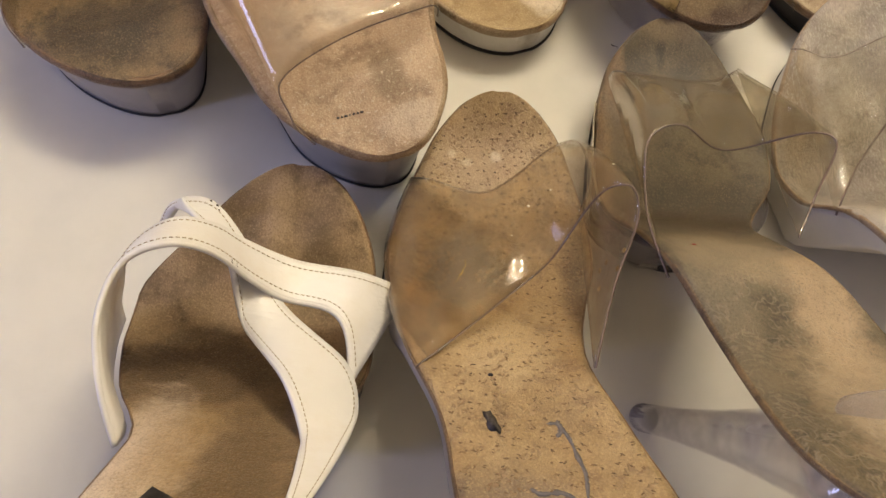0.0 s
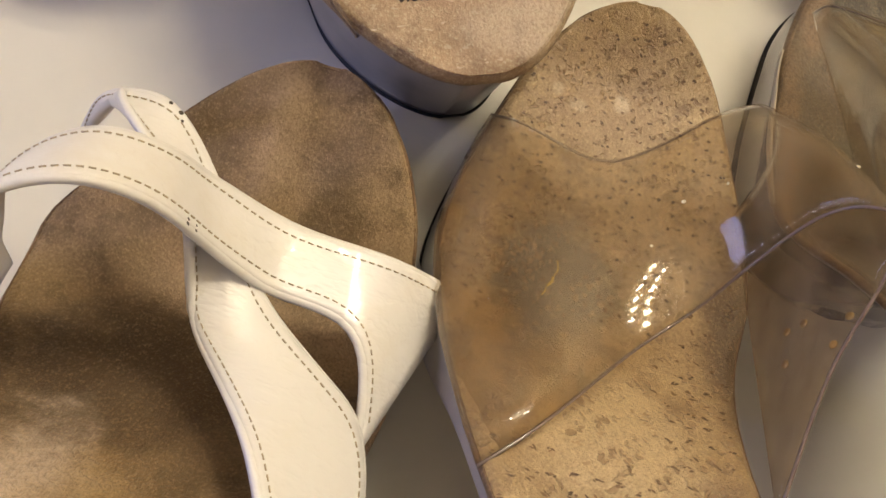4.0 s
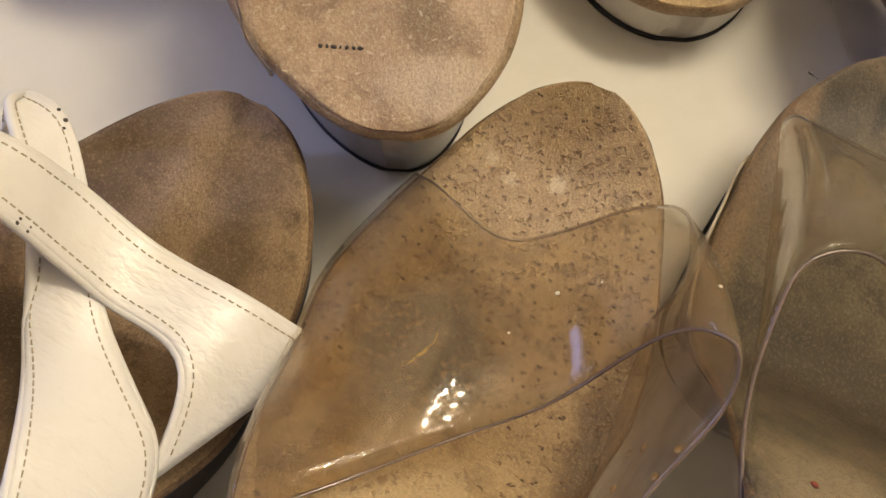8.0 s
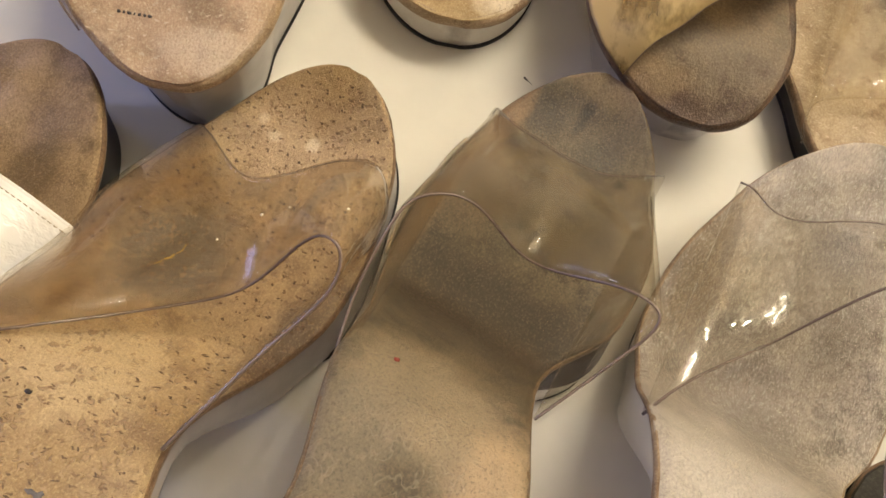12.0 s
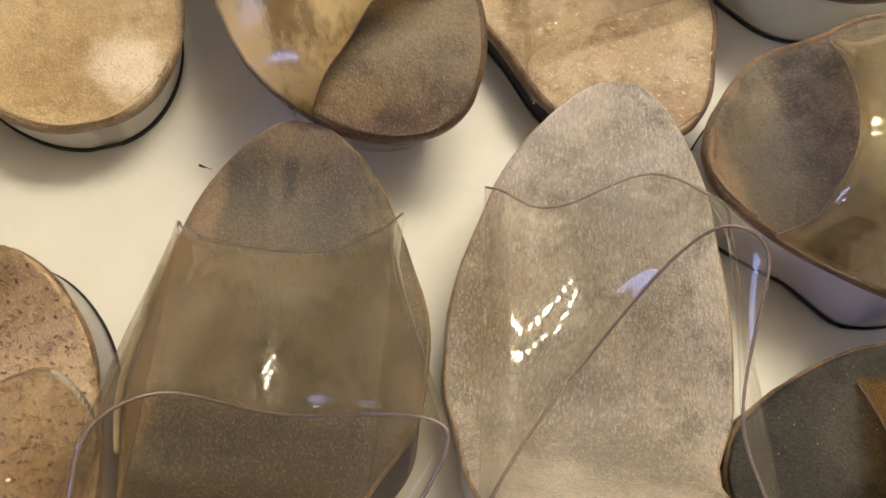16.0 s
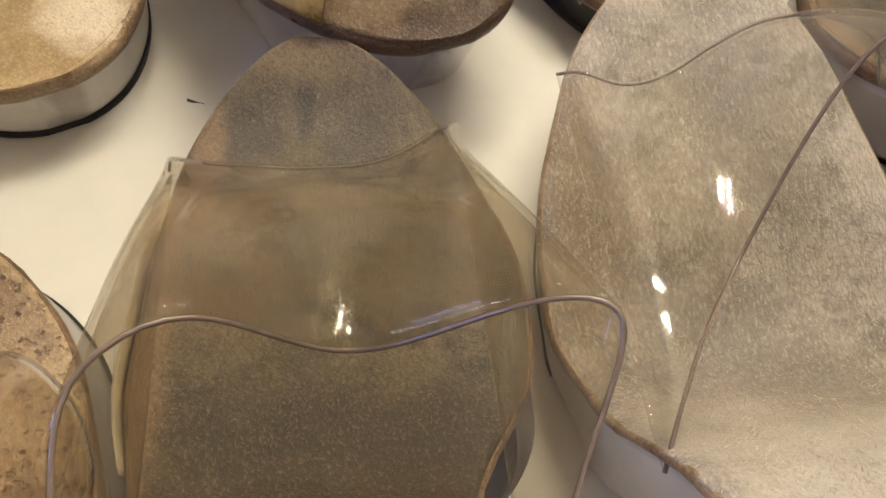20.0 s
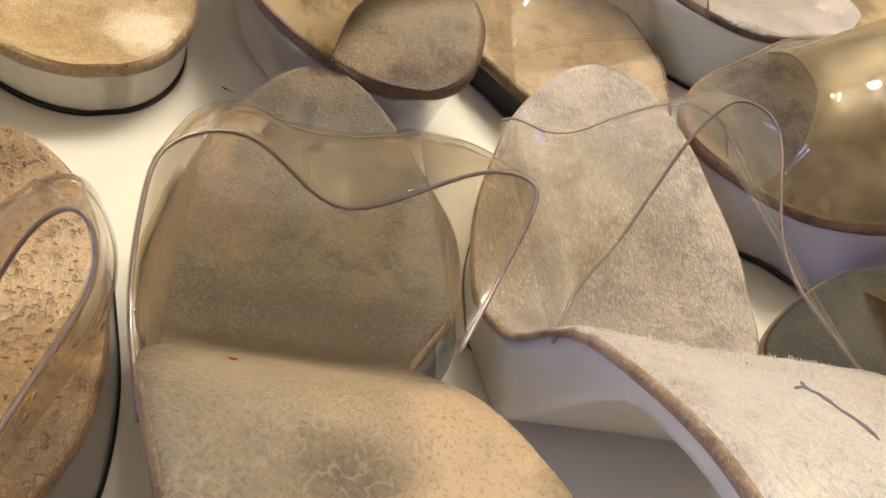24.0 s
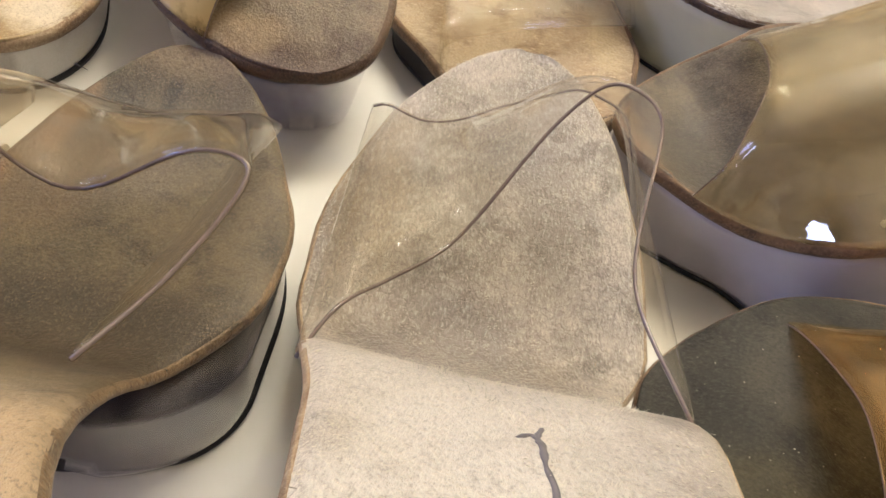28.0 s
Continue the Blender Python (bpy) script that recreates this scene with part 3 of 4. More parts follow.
SUEDE_PALE = leather("pale_suede", (0.29, 0.245, 0.195), (0.45, 0.39, 0.325), (0.125, 0.1, 0.072), fuzz=0.45, spec=0.8, rough=0.52, creases=(0.0, -0.09, 0.06, 0.06, 330, 15, 0.8, (0.2, 0.16, 0.125), 0.45), stains_and_shading=[
    (0.004, -0.042, 0.014, 0.022, (0.2, 0.17, 0.15), 0.75), (-0.004, -0.105, 0.03, 0.022, (0.22, 0.18, 0.15), 0.7), (-0.033, -0.07, 0.014, 0.045, (0.25, 0.175, 0.09), 0.75), (0.018, -0.06, 0.012, 0.03, (0.2, 0.165, 0.13), 0.6), (0.012, -0.118, 0.025, 0.014, (0.17, 0.14, 0.11), 0.7), (0.0, -0.15, 0.045, 0.03, (0.6, 0.55, 0.49), 0.85),
    (0.005, -0.195, 0.05, 0.05, (0.63, 0.59, 0.54), 0.85), (-0.012, -0.01, 0.02, 0.015, (0.55, 0.48, 0.42), 0.6)])
BROWN = leather("dark_brown_footbed", (0.148, 0.11, 0.066), (0.22, 0.16, 0.1), (0.07, 0.04, 0.025), rough=0.4, stains_and_shading=[
    (0, 0.004, 0.05, 0.018, (0.055, 0.025, 0.014), 0.9), (-0.005, -0.04, 0.025, 0.02, (0.22, 0.17, 0.118), 0.6), (0.01, -0.012, 0.02, 0.01, (0.25, 0.16, 0.07), 0.55), (0.035, -0.05, 0.015, 0.03, (0.08, 0.045, 0.025), 0.6)])
STAINED = leather("blackened_footbed", (0.13, 0.085, 0.045), (0.25, 0.17, 0.09), (0.03, 0.02, 0.012), rough=0.45, stains_and_shading=[
    (0.01, -0.035, 0.04, 0.03, (0.035, 0.024, 0.015), 0.85), (-0.03, -0.02, 0.02, 0.03, (0.28, 0.19, 0.1), 0.6)])
SMOKED = leather("grey_stained_footbed", (0.085, 0.067, 0.045), (0.14, 0.105, 0.066), (0.035, 0.026, 0.017), sheen=0.03, rough=0.4, stains_and_shading=[
    (0.002, -0.03, 0.025, 0.02, (0.06, 0.052, 0.046), 0.7), (-0.03, -0.02, 0.014, 0.025, (0.05, 0.03, 0.015), 0.8), (0, -0.004, 0.03, 0.008, (0.25, 0.16, 0.08), 0.6), (-0.03, -0.075, 0.012, 0.03, (0.05, 0.03, 0.015), 0.5)])
SAND = leather("sandy_footbed", (0.39, 0.275, 0.135), (0.48, 0.355, 0.195), (0.28, 0.18, 0.08), rough=0.5, stains_and_shading=[
    (-0.02, -0.018, 0.016, 0.016, (0.74, 0.64, 0.5), 0.9), (0.005, -0.06, 0.03, 0.02, (0.5, 0.4, 0.25), 0.5), (0.012, -0.022, 0.02, 0.013, (0.36, 0.24, 0.11), 0.6), (0.03, -0.07, 0.02, 0.03, (0.12, 0.07, 0.03), 0.7)])
SPECKLED = leather("speckled_tan_footbed", (0.44, 0.305, 0.19), (0.55, 0.405, 0.27), (0.25, 0.16, 0.1), rough=0.38, stains_and_shading=[
    (-0.012, -0.035, 0.01, 0.02, (0.2, 0.13, 0.07), 0.7), (-0.02, -0.012, 0.025, 0.01, (0.62, 0.5, 0.37), 0.7), (0, 0.002, 0.05, 0.006, (0.2, 0.11, 0.05), 0.6)])
CREAM = leather("worn_cream_footbed", (0.36, 0.26, 0.155), (0.46, 0.355, 0.23), (0.2, 0.12, 0.06), rough=0.36, stains_and_shading=[
    (0.01, -0.1, 0.014, 0.01, (0.1, 0.07, 0.05), 0.7), (-0.012, -0.012, 0.02, 0.014, (0.3, 0.19, 0.11), 0.5), (-0.03, -0.06, 0.01, 0.03, (0.58, 0.47, 0.28), 0.7)])
CHARCOAL = leather("charcoal_velvet", (0.024, 0.021, 0.015), (0.04, 0.035, 0.025), (0.008, 0.007, 0.005), fuzz=0.08, sheen=0.02, spec=0.25, stains_and_shading=[(0.02, -0.03, 0.02, 0.014, (0.08, 0.07, 0.05), 0.5), (-0.02, -0.03, 0.02, 0.02, (0.08, 0.065, 0.03), 0.5)])
GOLDEN_BINDING = leather("golden_brown_edge", (0.15, 0.095, 0.045), (0.22, 0.145, 0.075), (0.05, 0.03, 0.018), rough=0.45)
DARK_BINDING = leather("blackened_edge_binding", (0.07, 0.038, 0.02), (0.12, 0.065, 0.03), (0.02, 0.012, 0.008), rough=0.4)
BINDING = leather("dark_edge_binding", (0.14, 0.08, 0.04), (0.22, 0.13, 0.065), (0.05, 0.03, 0.018), rough=0.45)
PALE_BINDING = leather("pale_edge_binding", (0.34, 0.23, 0.13), (0.45, 0.34, 0.22), (0.16, 0.09, 0.045), rough=0.55)
PIT_MARK, t, p = mat("dark_pits")
g = t.nodes.new("ShaderNodeNewGeometry")
t.links.new(mix(t, g.outputs["Random Per Island"], (0.085, 0.053, 0.03), (0.25, 0.155, 0.08)), p.inputs["Base Color"])
p.inputs["Roughness"].default_value = 0.6
NAP_BROWN = solid("brown_fibres", (0.25, 0.185, 0.115), 0.7, 0.6, 120, relief=0)
# Pale colour for highlights painted on the stamped relief.
RELIEF_HIGHLIGHT = solid("painted_relief_highlights", (0.44, 0.31, 0.18), 0.5, 0.3, 300, relief=0)
# White plastic with the cool lilac shade of its side put into the colour.
LILAC_SHADED = solid("lilac_shaded_white_plastic", (0.52, 0.49, 0.56), 0.3, 0.12, 30, coat=0.3, relief=0.05)
BONE_WHITE = solid("bone_white_plastic", (0.66, 0.62, 0.54), 0.35, 0.1, 30, coat=0.2, relief=0.05)
CREAM_WHITE = solid("greenish_cream_plastic", (0.62, 0.6, 0.43), 0.35, 0.1, 30, coat=0.2, relief=0.05)
NAP_PALE = solid("pale_fibres", (0.74, 0.68, 0.54), 0.8, 0.5, 300, relief=0)
PALE_MARK = solid("pale_marks", (0.6, 0.48, 0.34), 0.5, 0.2, 300, relief=0)
RED_INK = solid("red_paint", (0.28, 0.045, 0.03), 0.5, 0.1, 200, relief=0)
SMUDGE = solid("worn_smudge", (0.075, 0.06, 0.05), 0.6, 0.6, 900)
YELLOW = solid("yellow_paint", (0.62, 0.43, 0.08), 0.5, 0.3, 500, relief=0)
SPARKLE = solid("glitter", (0.8, 0.75, 0.6), 0.25, 0.3, 500, metal=0.6, relief=0)
DARK_INK = solid("dark_smudge", (0.035, 0.03, 0.035), 0.5, 0.3, 400, relief=0)
BLUE_INK = solid("blue_grey_ink", (0.16, 0.145, 0.16), 0.6, 0.3, 400, relief=0)
LABEL = solid("black_satin_label", (0.018, 0.015, 0.015), 0.5, 0.3, 600)
ROSE_INK = solid("rose_print", (0.42, 0.16, 0.11), 0.5, 0.2, 400, relief=0)
CHALK = solid("white_flecks", (0.75, 0.68, 0.5), 0.4, 0.1, 300, relief=0)
FLUFF = solid("dark_lint", (0.05, 0.04, 0.04), 0.9, 0.2, 300, relief=0)

# ---- the room and the table ----
PLASTER = solid("wall_plaster", (0.5, 0.44, 0.35), 0.8, 0.08, 6)
CEILING = solid("ceiling_paint", (0.66, 0.62, 0.55), 0.8, 0.05, 5)
BOARDS = solid("floor_wood", (0.22, 0.13, 0.07), 0.5, 0.4, 9)
CLOTH = solid("white_tablecloth", (0.75, 0.72, 0.65), 0.7, 0.05, 30, relief=0.1)
WOOD = solid("table_wood", (0.2, 0.11, 0.05), 0.5, 0.3, 20)

FLOOR_Z = -0.75
X0, X1, Y0, Y1, ROOF = -1.5, 1.9, -1.4, 1.9, 1.75
tagged(part("floor", box(X0, X1, Y0, Y1, FLOOR_Z - 0.1, FLOOR_Z), BOARDS, smooth=False), "brown wooden floor under the table", "floor", kind="structure")
tagged(part("ceiling", box(X0, X1, Y0, Y1, ROOF, ROOF + 0.1), CEILING, smooth=False), "plain off-white painted ceiling", "ceiling", kind="structure")
for nm, b in (("wall_north", (X0 - 0.1, X1 + 0.1, Y1, Y1 + 0.1)), ("wall_south", (X0 - 0.1, X1 + 0.1, Y0 - 0.1, Y0)), ("wall_east", (X1, X1 + 0.1, Y0, Y1))):
    tagged(part(nm, box(*b, FLOOR_Z - 0.1, ROOF + 0.1), PLASTER, smooth=False), "plain beige plastered wall", "wall", kind="structure")
# the west wall has two window openings
WINDOWS = ((-0.54, -0.36, 0.35, 1.35), (0.05, 0.61, 0.5, 1.0))
(a0, a1, b0, b1), (c0, c1, d0, d1) = WINDOWS
LOW, HIGH = FLOOR_Z - 0.1, ROOF + 0.1
bm = bmesh.new()
for y0, y1, z0, z1 in ((Y0, a0, LOW, HIGH), (a0, a1, LOW, b0), (a0, a1, b1, HIGH), (a1, c0, LOW, HIGH), (c0, c1, LOW, d0), (c0, c1, d1, HIGH), (c1, Y1, LOW, HIGH)):
    me = bpy.data.meshes.new("piece")
    piece = box(X0 - 0.1, X0, y0, y1, z0, z1)
    piece.to_mesh(me)
    piece.free()
    bm.from_mesh(me)
    bpy.data.meshes.remove(me)
tagged(part("wall_west", bm, PLASTER, smooth=False), "beige plastered wall with two windows", "wall", kind="structure")
for k, (y0, y1, z0, z1) in enumerate(WINDOWS):
    window = tagged(new("window_%d" % (k + 1)), "white-framed window that lets in cool daylight", "window", kind="structure")
    for e0, e1, f0, f1 in ((y0, y0 + 0.025, z0, z1), (y1 - 0.025, y1, z0, z1), (y0 + 0.025, y1 - 0.025, z0, z0 + 0.04), (y0 + 0.025, y1 - 0.025, z1 - 0.04, z1)):
        part("window_frame", box(X0 - 0.07, X0 - 0.02, e0, e1, f0, f1, 0.004), WHITE_PAINT, window)

table = tagged(new("table"), "wooden table under a white cloth", "table")
part("tabletop", box(-0.55, 0.95, -0.1, 0.95, -0.04, -0.004, 0.004), WOOD, table)
for x in (-0.48, 0.88):
    for y in (-0.03, 0.88):
        part("leg", box(x - 0.03, x + 0.03, y - 0.03, y + 0.03, FLOOR_Z, -0.04, 0.004), WOOD, table)


def cloth_mesh():
    """A white cloth, lightly rumpled, that hangs over the table's edges."""
    bm = bmesh.new()
    nx, ny = 150, 110
    x0, x1, y0, y1 = -0.75, 1.15, -0.3, 1.15
    grid = []
    for i in range(nx + 1):
        row = []
        for j in range(ny + 1):
            x, y = x0 + (x1 - x0) * i / nx, y0 + (y1 - y0) * j / ny
            over = max(-0.56 - x, x - 0.96, -0.11 - y, y - 0.96, 0)
            z = -min(over * 4, 0.22)
            if over:
                x, y = min(max(x, -0.56 - 0.01), 0.97), min(max(y, -0.12), 0.97)
            z += 0.0012 * noise.noise(Vector((x * 6, y * 9, 0))) + 0.0006 * noise.noise(Vector((x * 22, y * 14, 3))) - 0.0002
            row.append(bm.verts.new((x, y, min(z, 0.0012) + 0.001)))
        grid.append(row)
    for i in range(nx):
        for j in range(ny):
            bm.faces.new((grid[i][j], grid[i + 1][j], grid[i + 1][j + 1], grid[i][j + 1]))
    return bm


tagged(part("tablecloth", cloth_mesh(), CLOTH), "smooth white tablecloth spread over the table", "tablecloth")


# ---- the lamp over the table ----
def glow(name, colour, strength):
    m, t, p = mat(name)
    t.nodes.remove(p)
    e = node(t, "ShaderNodeEmission", Color=(*colour, 1), Strength=strength)
    t.links.new(e.outputs[0], t.nodes["Material Output"].inputs["Surface"])
    return m


BULB = glow("lit_bulb", (1.0, 0.89, 0.68), 345)


def tube(a, b, r, n=10):
    a, b = Vector(a), Vector(b)
    d = (b - a).normalized()
    e = d.orthogonal().normalized()
    f = d.cross(e)
    return loft([[p + (e * math.cos(2 * math.pi * k / n) + f * math.sin(2 * math.pi * k / n)) * r for k in range(n)] for p in (a, b)])


LAMP = Vector((0.50, 1.21, 1.47))
lamp = tagged(new("ceiling_lamp"), "brass ceiling lamp with two rows of small lit bulbs", "lamp")
lamp.location = LAMP
part("stem", tube((0, 0, 0.03), (0, 0, ROOF - LAMP.z), 0.012), BRASS, lamp)
for y in (-0.1, 0.1):
    part("arm", tube((0, 0, 0.05), (0, y, 0.03), 0.006), BRASS, lamp)
    part("bar", tube((-0.41, y, 0.03), (0.41, y, 0.03), 0.01), BRASS, lamp)
    for i in range(6):
        bm = bmesh.new()
        bmesh.ops.create_uvsphere(bm, u_segments=12, v_segments=8, radius=0.024)
        for v in bm.verts:
            v.co = v.co + Vector((-0.375 + 0.15 * i, y, 0.0))
        part("bulb", bm, BULB, lamp, "lit warm bulb")


# ---- the shoes ----
def flat(rows, tops):
    return [(s, c, w, z) for (s, c, w), z in zip(rows, tops)]


def mule(name, label, place, turn, last, bed, sole, sole_args, vamp, sheet_mat, outsole=0.0014, dish=0.003, edge=0.00045, vamp_thick=0.0014, sole_name="platform", bound=None, roll=0.0012, edge_mat=None, block=None):
    """block: the platform's own plan, where it differs from the footbed's."""
    ob = shoe(name, label, place, turn)
    block = block or last
    part("footbed", insole_mesh(last, dish), bed, ob)
    part("binding", binding_mesh(last, roll), bound or BINDING, ob, "worn turned edge")
    part(sole_name, sole_mesh(block, 0.0045, base=outsole - 0.002 if outsole else -0.0015, **sole_args), sole, ob)
    if outsole:
        part("outsole", outsole_mesh(block, sole_args, outsole - 0.0018), BLACK_RUBBER, ob, "black outsole")
    if vamp:
        upper = part("upper", vamp.sheet(vamp_thick), sheet_mat, ob, "clear plastic upper")
        part("edge", vamp.rim(1, edge), edge_mat or EDGE, upper)
        part("edge", vamp.rim(0, edge * 0.7), edge_mat or EDGE, upper)
    return ob


def outsole_mesh(last, args, top):
    rings = []
    end = min(args["lift_from"] - 0.006, last.length - 0.001)
    taper = args.get("taper", 0.003)
    for s in last.rows(0.0005, end, 48):
        c, w = last.mid(s), max(last.width(s) - 0.001, 0.0006) * (1 - taper / 0.045) + 0.0005
        y = -s - taper * max(1 - s / 0.06, 0) + 0.0004
        if end - s < 0.01:
            w *= max(1 - (1 - (end - s) / 0.01) ** 2, 0.02) ** 0.5
        rings.append([(c - w, y, top), (c + w, y, top), (c + w * 0.99, y, -0.0018), (c - w * 0.99, y, -0.0018)])
    return loft(rings)


def spot_on(sheet, q, v, r, lift, n=10, squash=0.4):
    """A small blob on a sheet, at a share q across and v from front to back."""
    i, j = round(q * sheet.nq), round(v * sheet.nv)
    bm = bmesh.new()
    bmesh.ops.create_uvsphere(bm, u_segments=n, v_segments=6, radius=1)
    m = Vector(sheet.normal[i, j])
    e = m.orthogonal().normalized()
    f = m.cross(e)
    for w in bm.verts:
        w.co = Vector(sheet.grid[i, j]) + m * (lift + w.co.z * r * squash) + e * w.co.x * r + f * w.co.y * r
    return bm


# white sandal with crossed straps
last = Last(0.235, [(0, 0.0132, 0.0303, 0.0382), (0.03, 0.0081, 0.0395, 0.0267), (0.06, 0.0001, 0.0503, 0.0193), (0.085, 0.0019, 0.0497, 0.0297), (0.105, 0.0038, 0.0433, 0.0468), (0.13, 0.0111, 0.0326, 0.0773), (0.165, 0.0091, 0.0327, 0.1181), (0.235, 0.0049, 0.0275, 0.1641)], 0.045, wear=1.3, prints=[(-0.016, 0.022, 0.012, 0.02, 0.0026), (0.017, 0.034, 0.011, 0.02, 0.0024), (0.004, 0.03, 0.004, 0.03, -0.0014), (0.0, 0.085, 0.025, 0.02, 0.0006)])
sandal = mule("strappy_sandal", "white leather sandal with crossed straps and brown footbed", (-0.0360, 0.3124), 0, last, TAN, BLACK_RUBBER, dict(lift_from=0.11, lift_to=0.15, thick=0.008, taper=0.002), None, None, outsole=0, sole_name="sole")
under = Sheet([(-0.042, 0.0385, 0.0353), (-0.0328, 0.0327, 0.054), (-0.0183, 0.0327, 0.0612), (-0.0024, 0.0459, 0.0568), (0.0149, 0.069, 0.0508), (0.0326, 0.0824, 0.0499), (0.0449, 0.092, 0.049), (0.0503, 0.1103, 0.0536), (0.048, 0.1275, 0.0762), (0.0444, 0.1411, 0.0928), (0.04, 0.1535, 0.1066)],
             [(-0.0286, 0.0318, 0.0561), (-0.0221, 0.0405, 0.0679), (-0.0032, 0.0572, 0.0679), (0.0023, 0.0771, 0.0529), (0.0135, 0.0903, 0.0568), (0.0257, 0.1041, 0.0675), (0.0349, 0.123, 0.0718), (0.0363, 0.1309, 0.0814), (0.0374, 0.1433, 0.0965), (0.0372, 0.1523, 0.1073), (0.0356, 0.1583, 0.1131)])
over = Sheet([(-0.0357, 0.0718, 0.0327), (-0.0413, 0.0695, 0.0459), (-0.0413, 0.065, 0.059), (-0.0324, 0.0577, 0.0712), (-0.0214, 0.0516, 0.0754), (-0.0094, 0.0491, 0.0674), (-0.003, 0.0485, 0.0556), (0.0184, 0.0513, 0.0452), (0.0446, 0.0516, 0.0409), (0.0615, 0.0502, 0.023)],
             [(-0.021, 0.1323, 0.0839), (-0.0288, 0.1148, 0.0875), (-0.0346, 0.0924, 0.0871), (-0.0315, 0.0742, 0.0869), (-0.0196, 0.0671, 0.0876), (-0.0066, 0.0646, 0.0785), (0.0032, 0.0663, 0.0613), (0.0168, 0.0681, 0.0483), (0.0388, 0.0717, 0.0465), (0.0449, 0.0978, 0.0459)], foot=(last, -1, 0.003))
for v, lift in ((under, 0.0), (over, 0.0025)):
    strap = part("strap", v.sheet(0.0022, lift=lift), WHITE_LEATHER, sandal, "white leather strap")
    for k in (0, 1):
        part("edge", v.rim(k, 0.0012, lift), WHITE_LEATHER, strap)
        part("stitching", stitch_mesh(v, k, 0.0028, lift + 0.0012), STITCH, strap, "row of brown thread stitches")
for v, q, w, r in ((under, 0.23, 0.0, 0.0006), (under, 0.222, 0.0, 0.0005), (under, 0.238, 0.0, 0.0004), (under, 0.226, 0.07, 0.0004)):
    part("scuff", spot_on(v, q, w, r, 0.0012, squash=0.15), SMUDGE, sandal, "dark scuff")
for q, w, r in ((0.6, 0.97, 0.0005), (0.606, 0.95, 0.0004), (0.612, 0.98, 0.0004), (0.592, 0.96, 0.0003), (0.618, 0.93, 0.0003)):
    part("scuff", spot_on(over, q, w, r, 0.0037, squash=0.12), SMUDGE, sandal, "dark scuff")
plate = part("label", plate_mesh(last, 0.0045, 0.163, 0.0135, 0.0118, -22), LABEL, sandal, "black cloth label with rose print")
for pts, w in (([(0.005, 0.1588), (0.0092, 0.1604)], 0.0012), ([(0.0055, 0.1565), (0.0072, 0.1571)], 0.0006), ([(0.0037, 0.1672), (0.0082, 0.169)], 0.0011)):
    part("print", line_mesh(last, pts, w, 2, 0.0011), ROSE_INK, plate)
for pts in ([(-0.0075, 0.1735), (-0.0055, 0.1695), (-0.0025, 0.1685), (-0.0005, 0.171), (-0.0015, 0.174)], [(-0.0035, 0.166), (-0.003, 0.169), (-0.004, 0.173)]):
    part("print", line_mesh(last, pts, 0.0003, 6, 0.0011), CHALK, plate, "thin pale scribble")

# clear mule with a pitted tan footbed
last = Last(0.235, [(0, 0.0058, 0.0231, 0.0312), (0.03, 0.0067, 0.0327, 0.0226), (0.06, 0.0065, 0.0415, 0.0247), (0.085, 0.0057, 0.0444, 0.0303), (0.105, 0.0051, 0.0409, 0.0363), (0.14, 0.0078, 0.0333, 0.0674), (0.165, 0.0195, 0.0323, 0.0817), (0.2, 0.031, 0.0356, 0.1036), (0.235, 0.0405, 0.0335, 0.1198)], 0.03, prints=[(0.004, 0.026, 0.014, 0.014, 0.0018), (0.0, 0.09, 0.02, 0.016, 0.0006)])
vamp = Sheet([(-0.0325, 0.046, 0.0235), (-0.0228, 0.0496, 0.0291), (-0.0006, 0.0589, 0.0365), (0.014, 0.0515, 0.0433), (0.0255, 0.0422, 0.0499), (0.0376, 0.0368, 0.0518), (0.0458, 0.0427, 0.0419), (0.047, 0.0497, 0.031), (0.0452, 0.0563, 0.0225)],
             [(-0.0195, 0.149, 0.0725), (-0.009, 0.137, 0.069), (0.0096, 0.1147, 0.0568), (0.0271, 0.0965, 0.0545), (0.0408, 0.0774, 0.0776), (0.0509, 0.077, 0.0883), (0.0559, 0.0865, 0.0822), (0.0488, 0.1101, 0.0747), (0.0419, 0.1434, 0.0718)], 0.005, foot=(last, -1, 0.0015))
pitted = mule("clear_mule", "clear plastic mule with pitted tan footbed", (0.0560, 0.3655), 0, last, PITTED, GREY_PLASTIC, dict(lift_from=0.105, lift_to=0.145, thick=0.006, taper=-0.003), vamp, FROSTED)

tagged(part("embossing", emboss_mesh(last, 0.0046, 0.006, 0.105, 0.0013, 0.00042, 4, keep=0.85), PIT_MARK, pitted, "small round dark pits"), kind="stuff")
tagged(part("embossing", emboss_mesh(last, 0.0044, 0.108, 0.232, 0.0016, 0.00028, 6, keep=0.85, skip=lambda x, s: s < 0.14 and x < 0.02), PIT_MARK, pitted, "small dark stamped marks"), kind="stuff")
# These pale strokes are painted highlights of the embossed relief.
tagged(part("embossing", emboss_mesh(last, 0.005, 0.1, 0.232, 0.0017, 0.00028, 8, keep=0.6, skip=lambda x, s: x > 0.035 and s < 0.16), RELIEF_HIGHLIGHT, pitted, "faint pale painted highlights on the stamped relief"), kind="stuff")
part("stain", mark_mesh(last, 0.0052, 0.1685, 0.0023, 0.0046, 25, 2, 0.0003, 0.6), SMUDGE, pitted, "dark worn spot")
part("stain", mark_mesh(last, 0.0048, 0.1495, 0.0009, 0.0007, 0, 3), DARK_INK, pitted, "small dark speck")
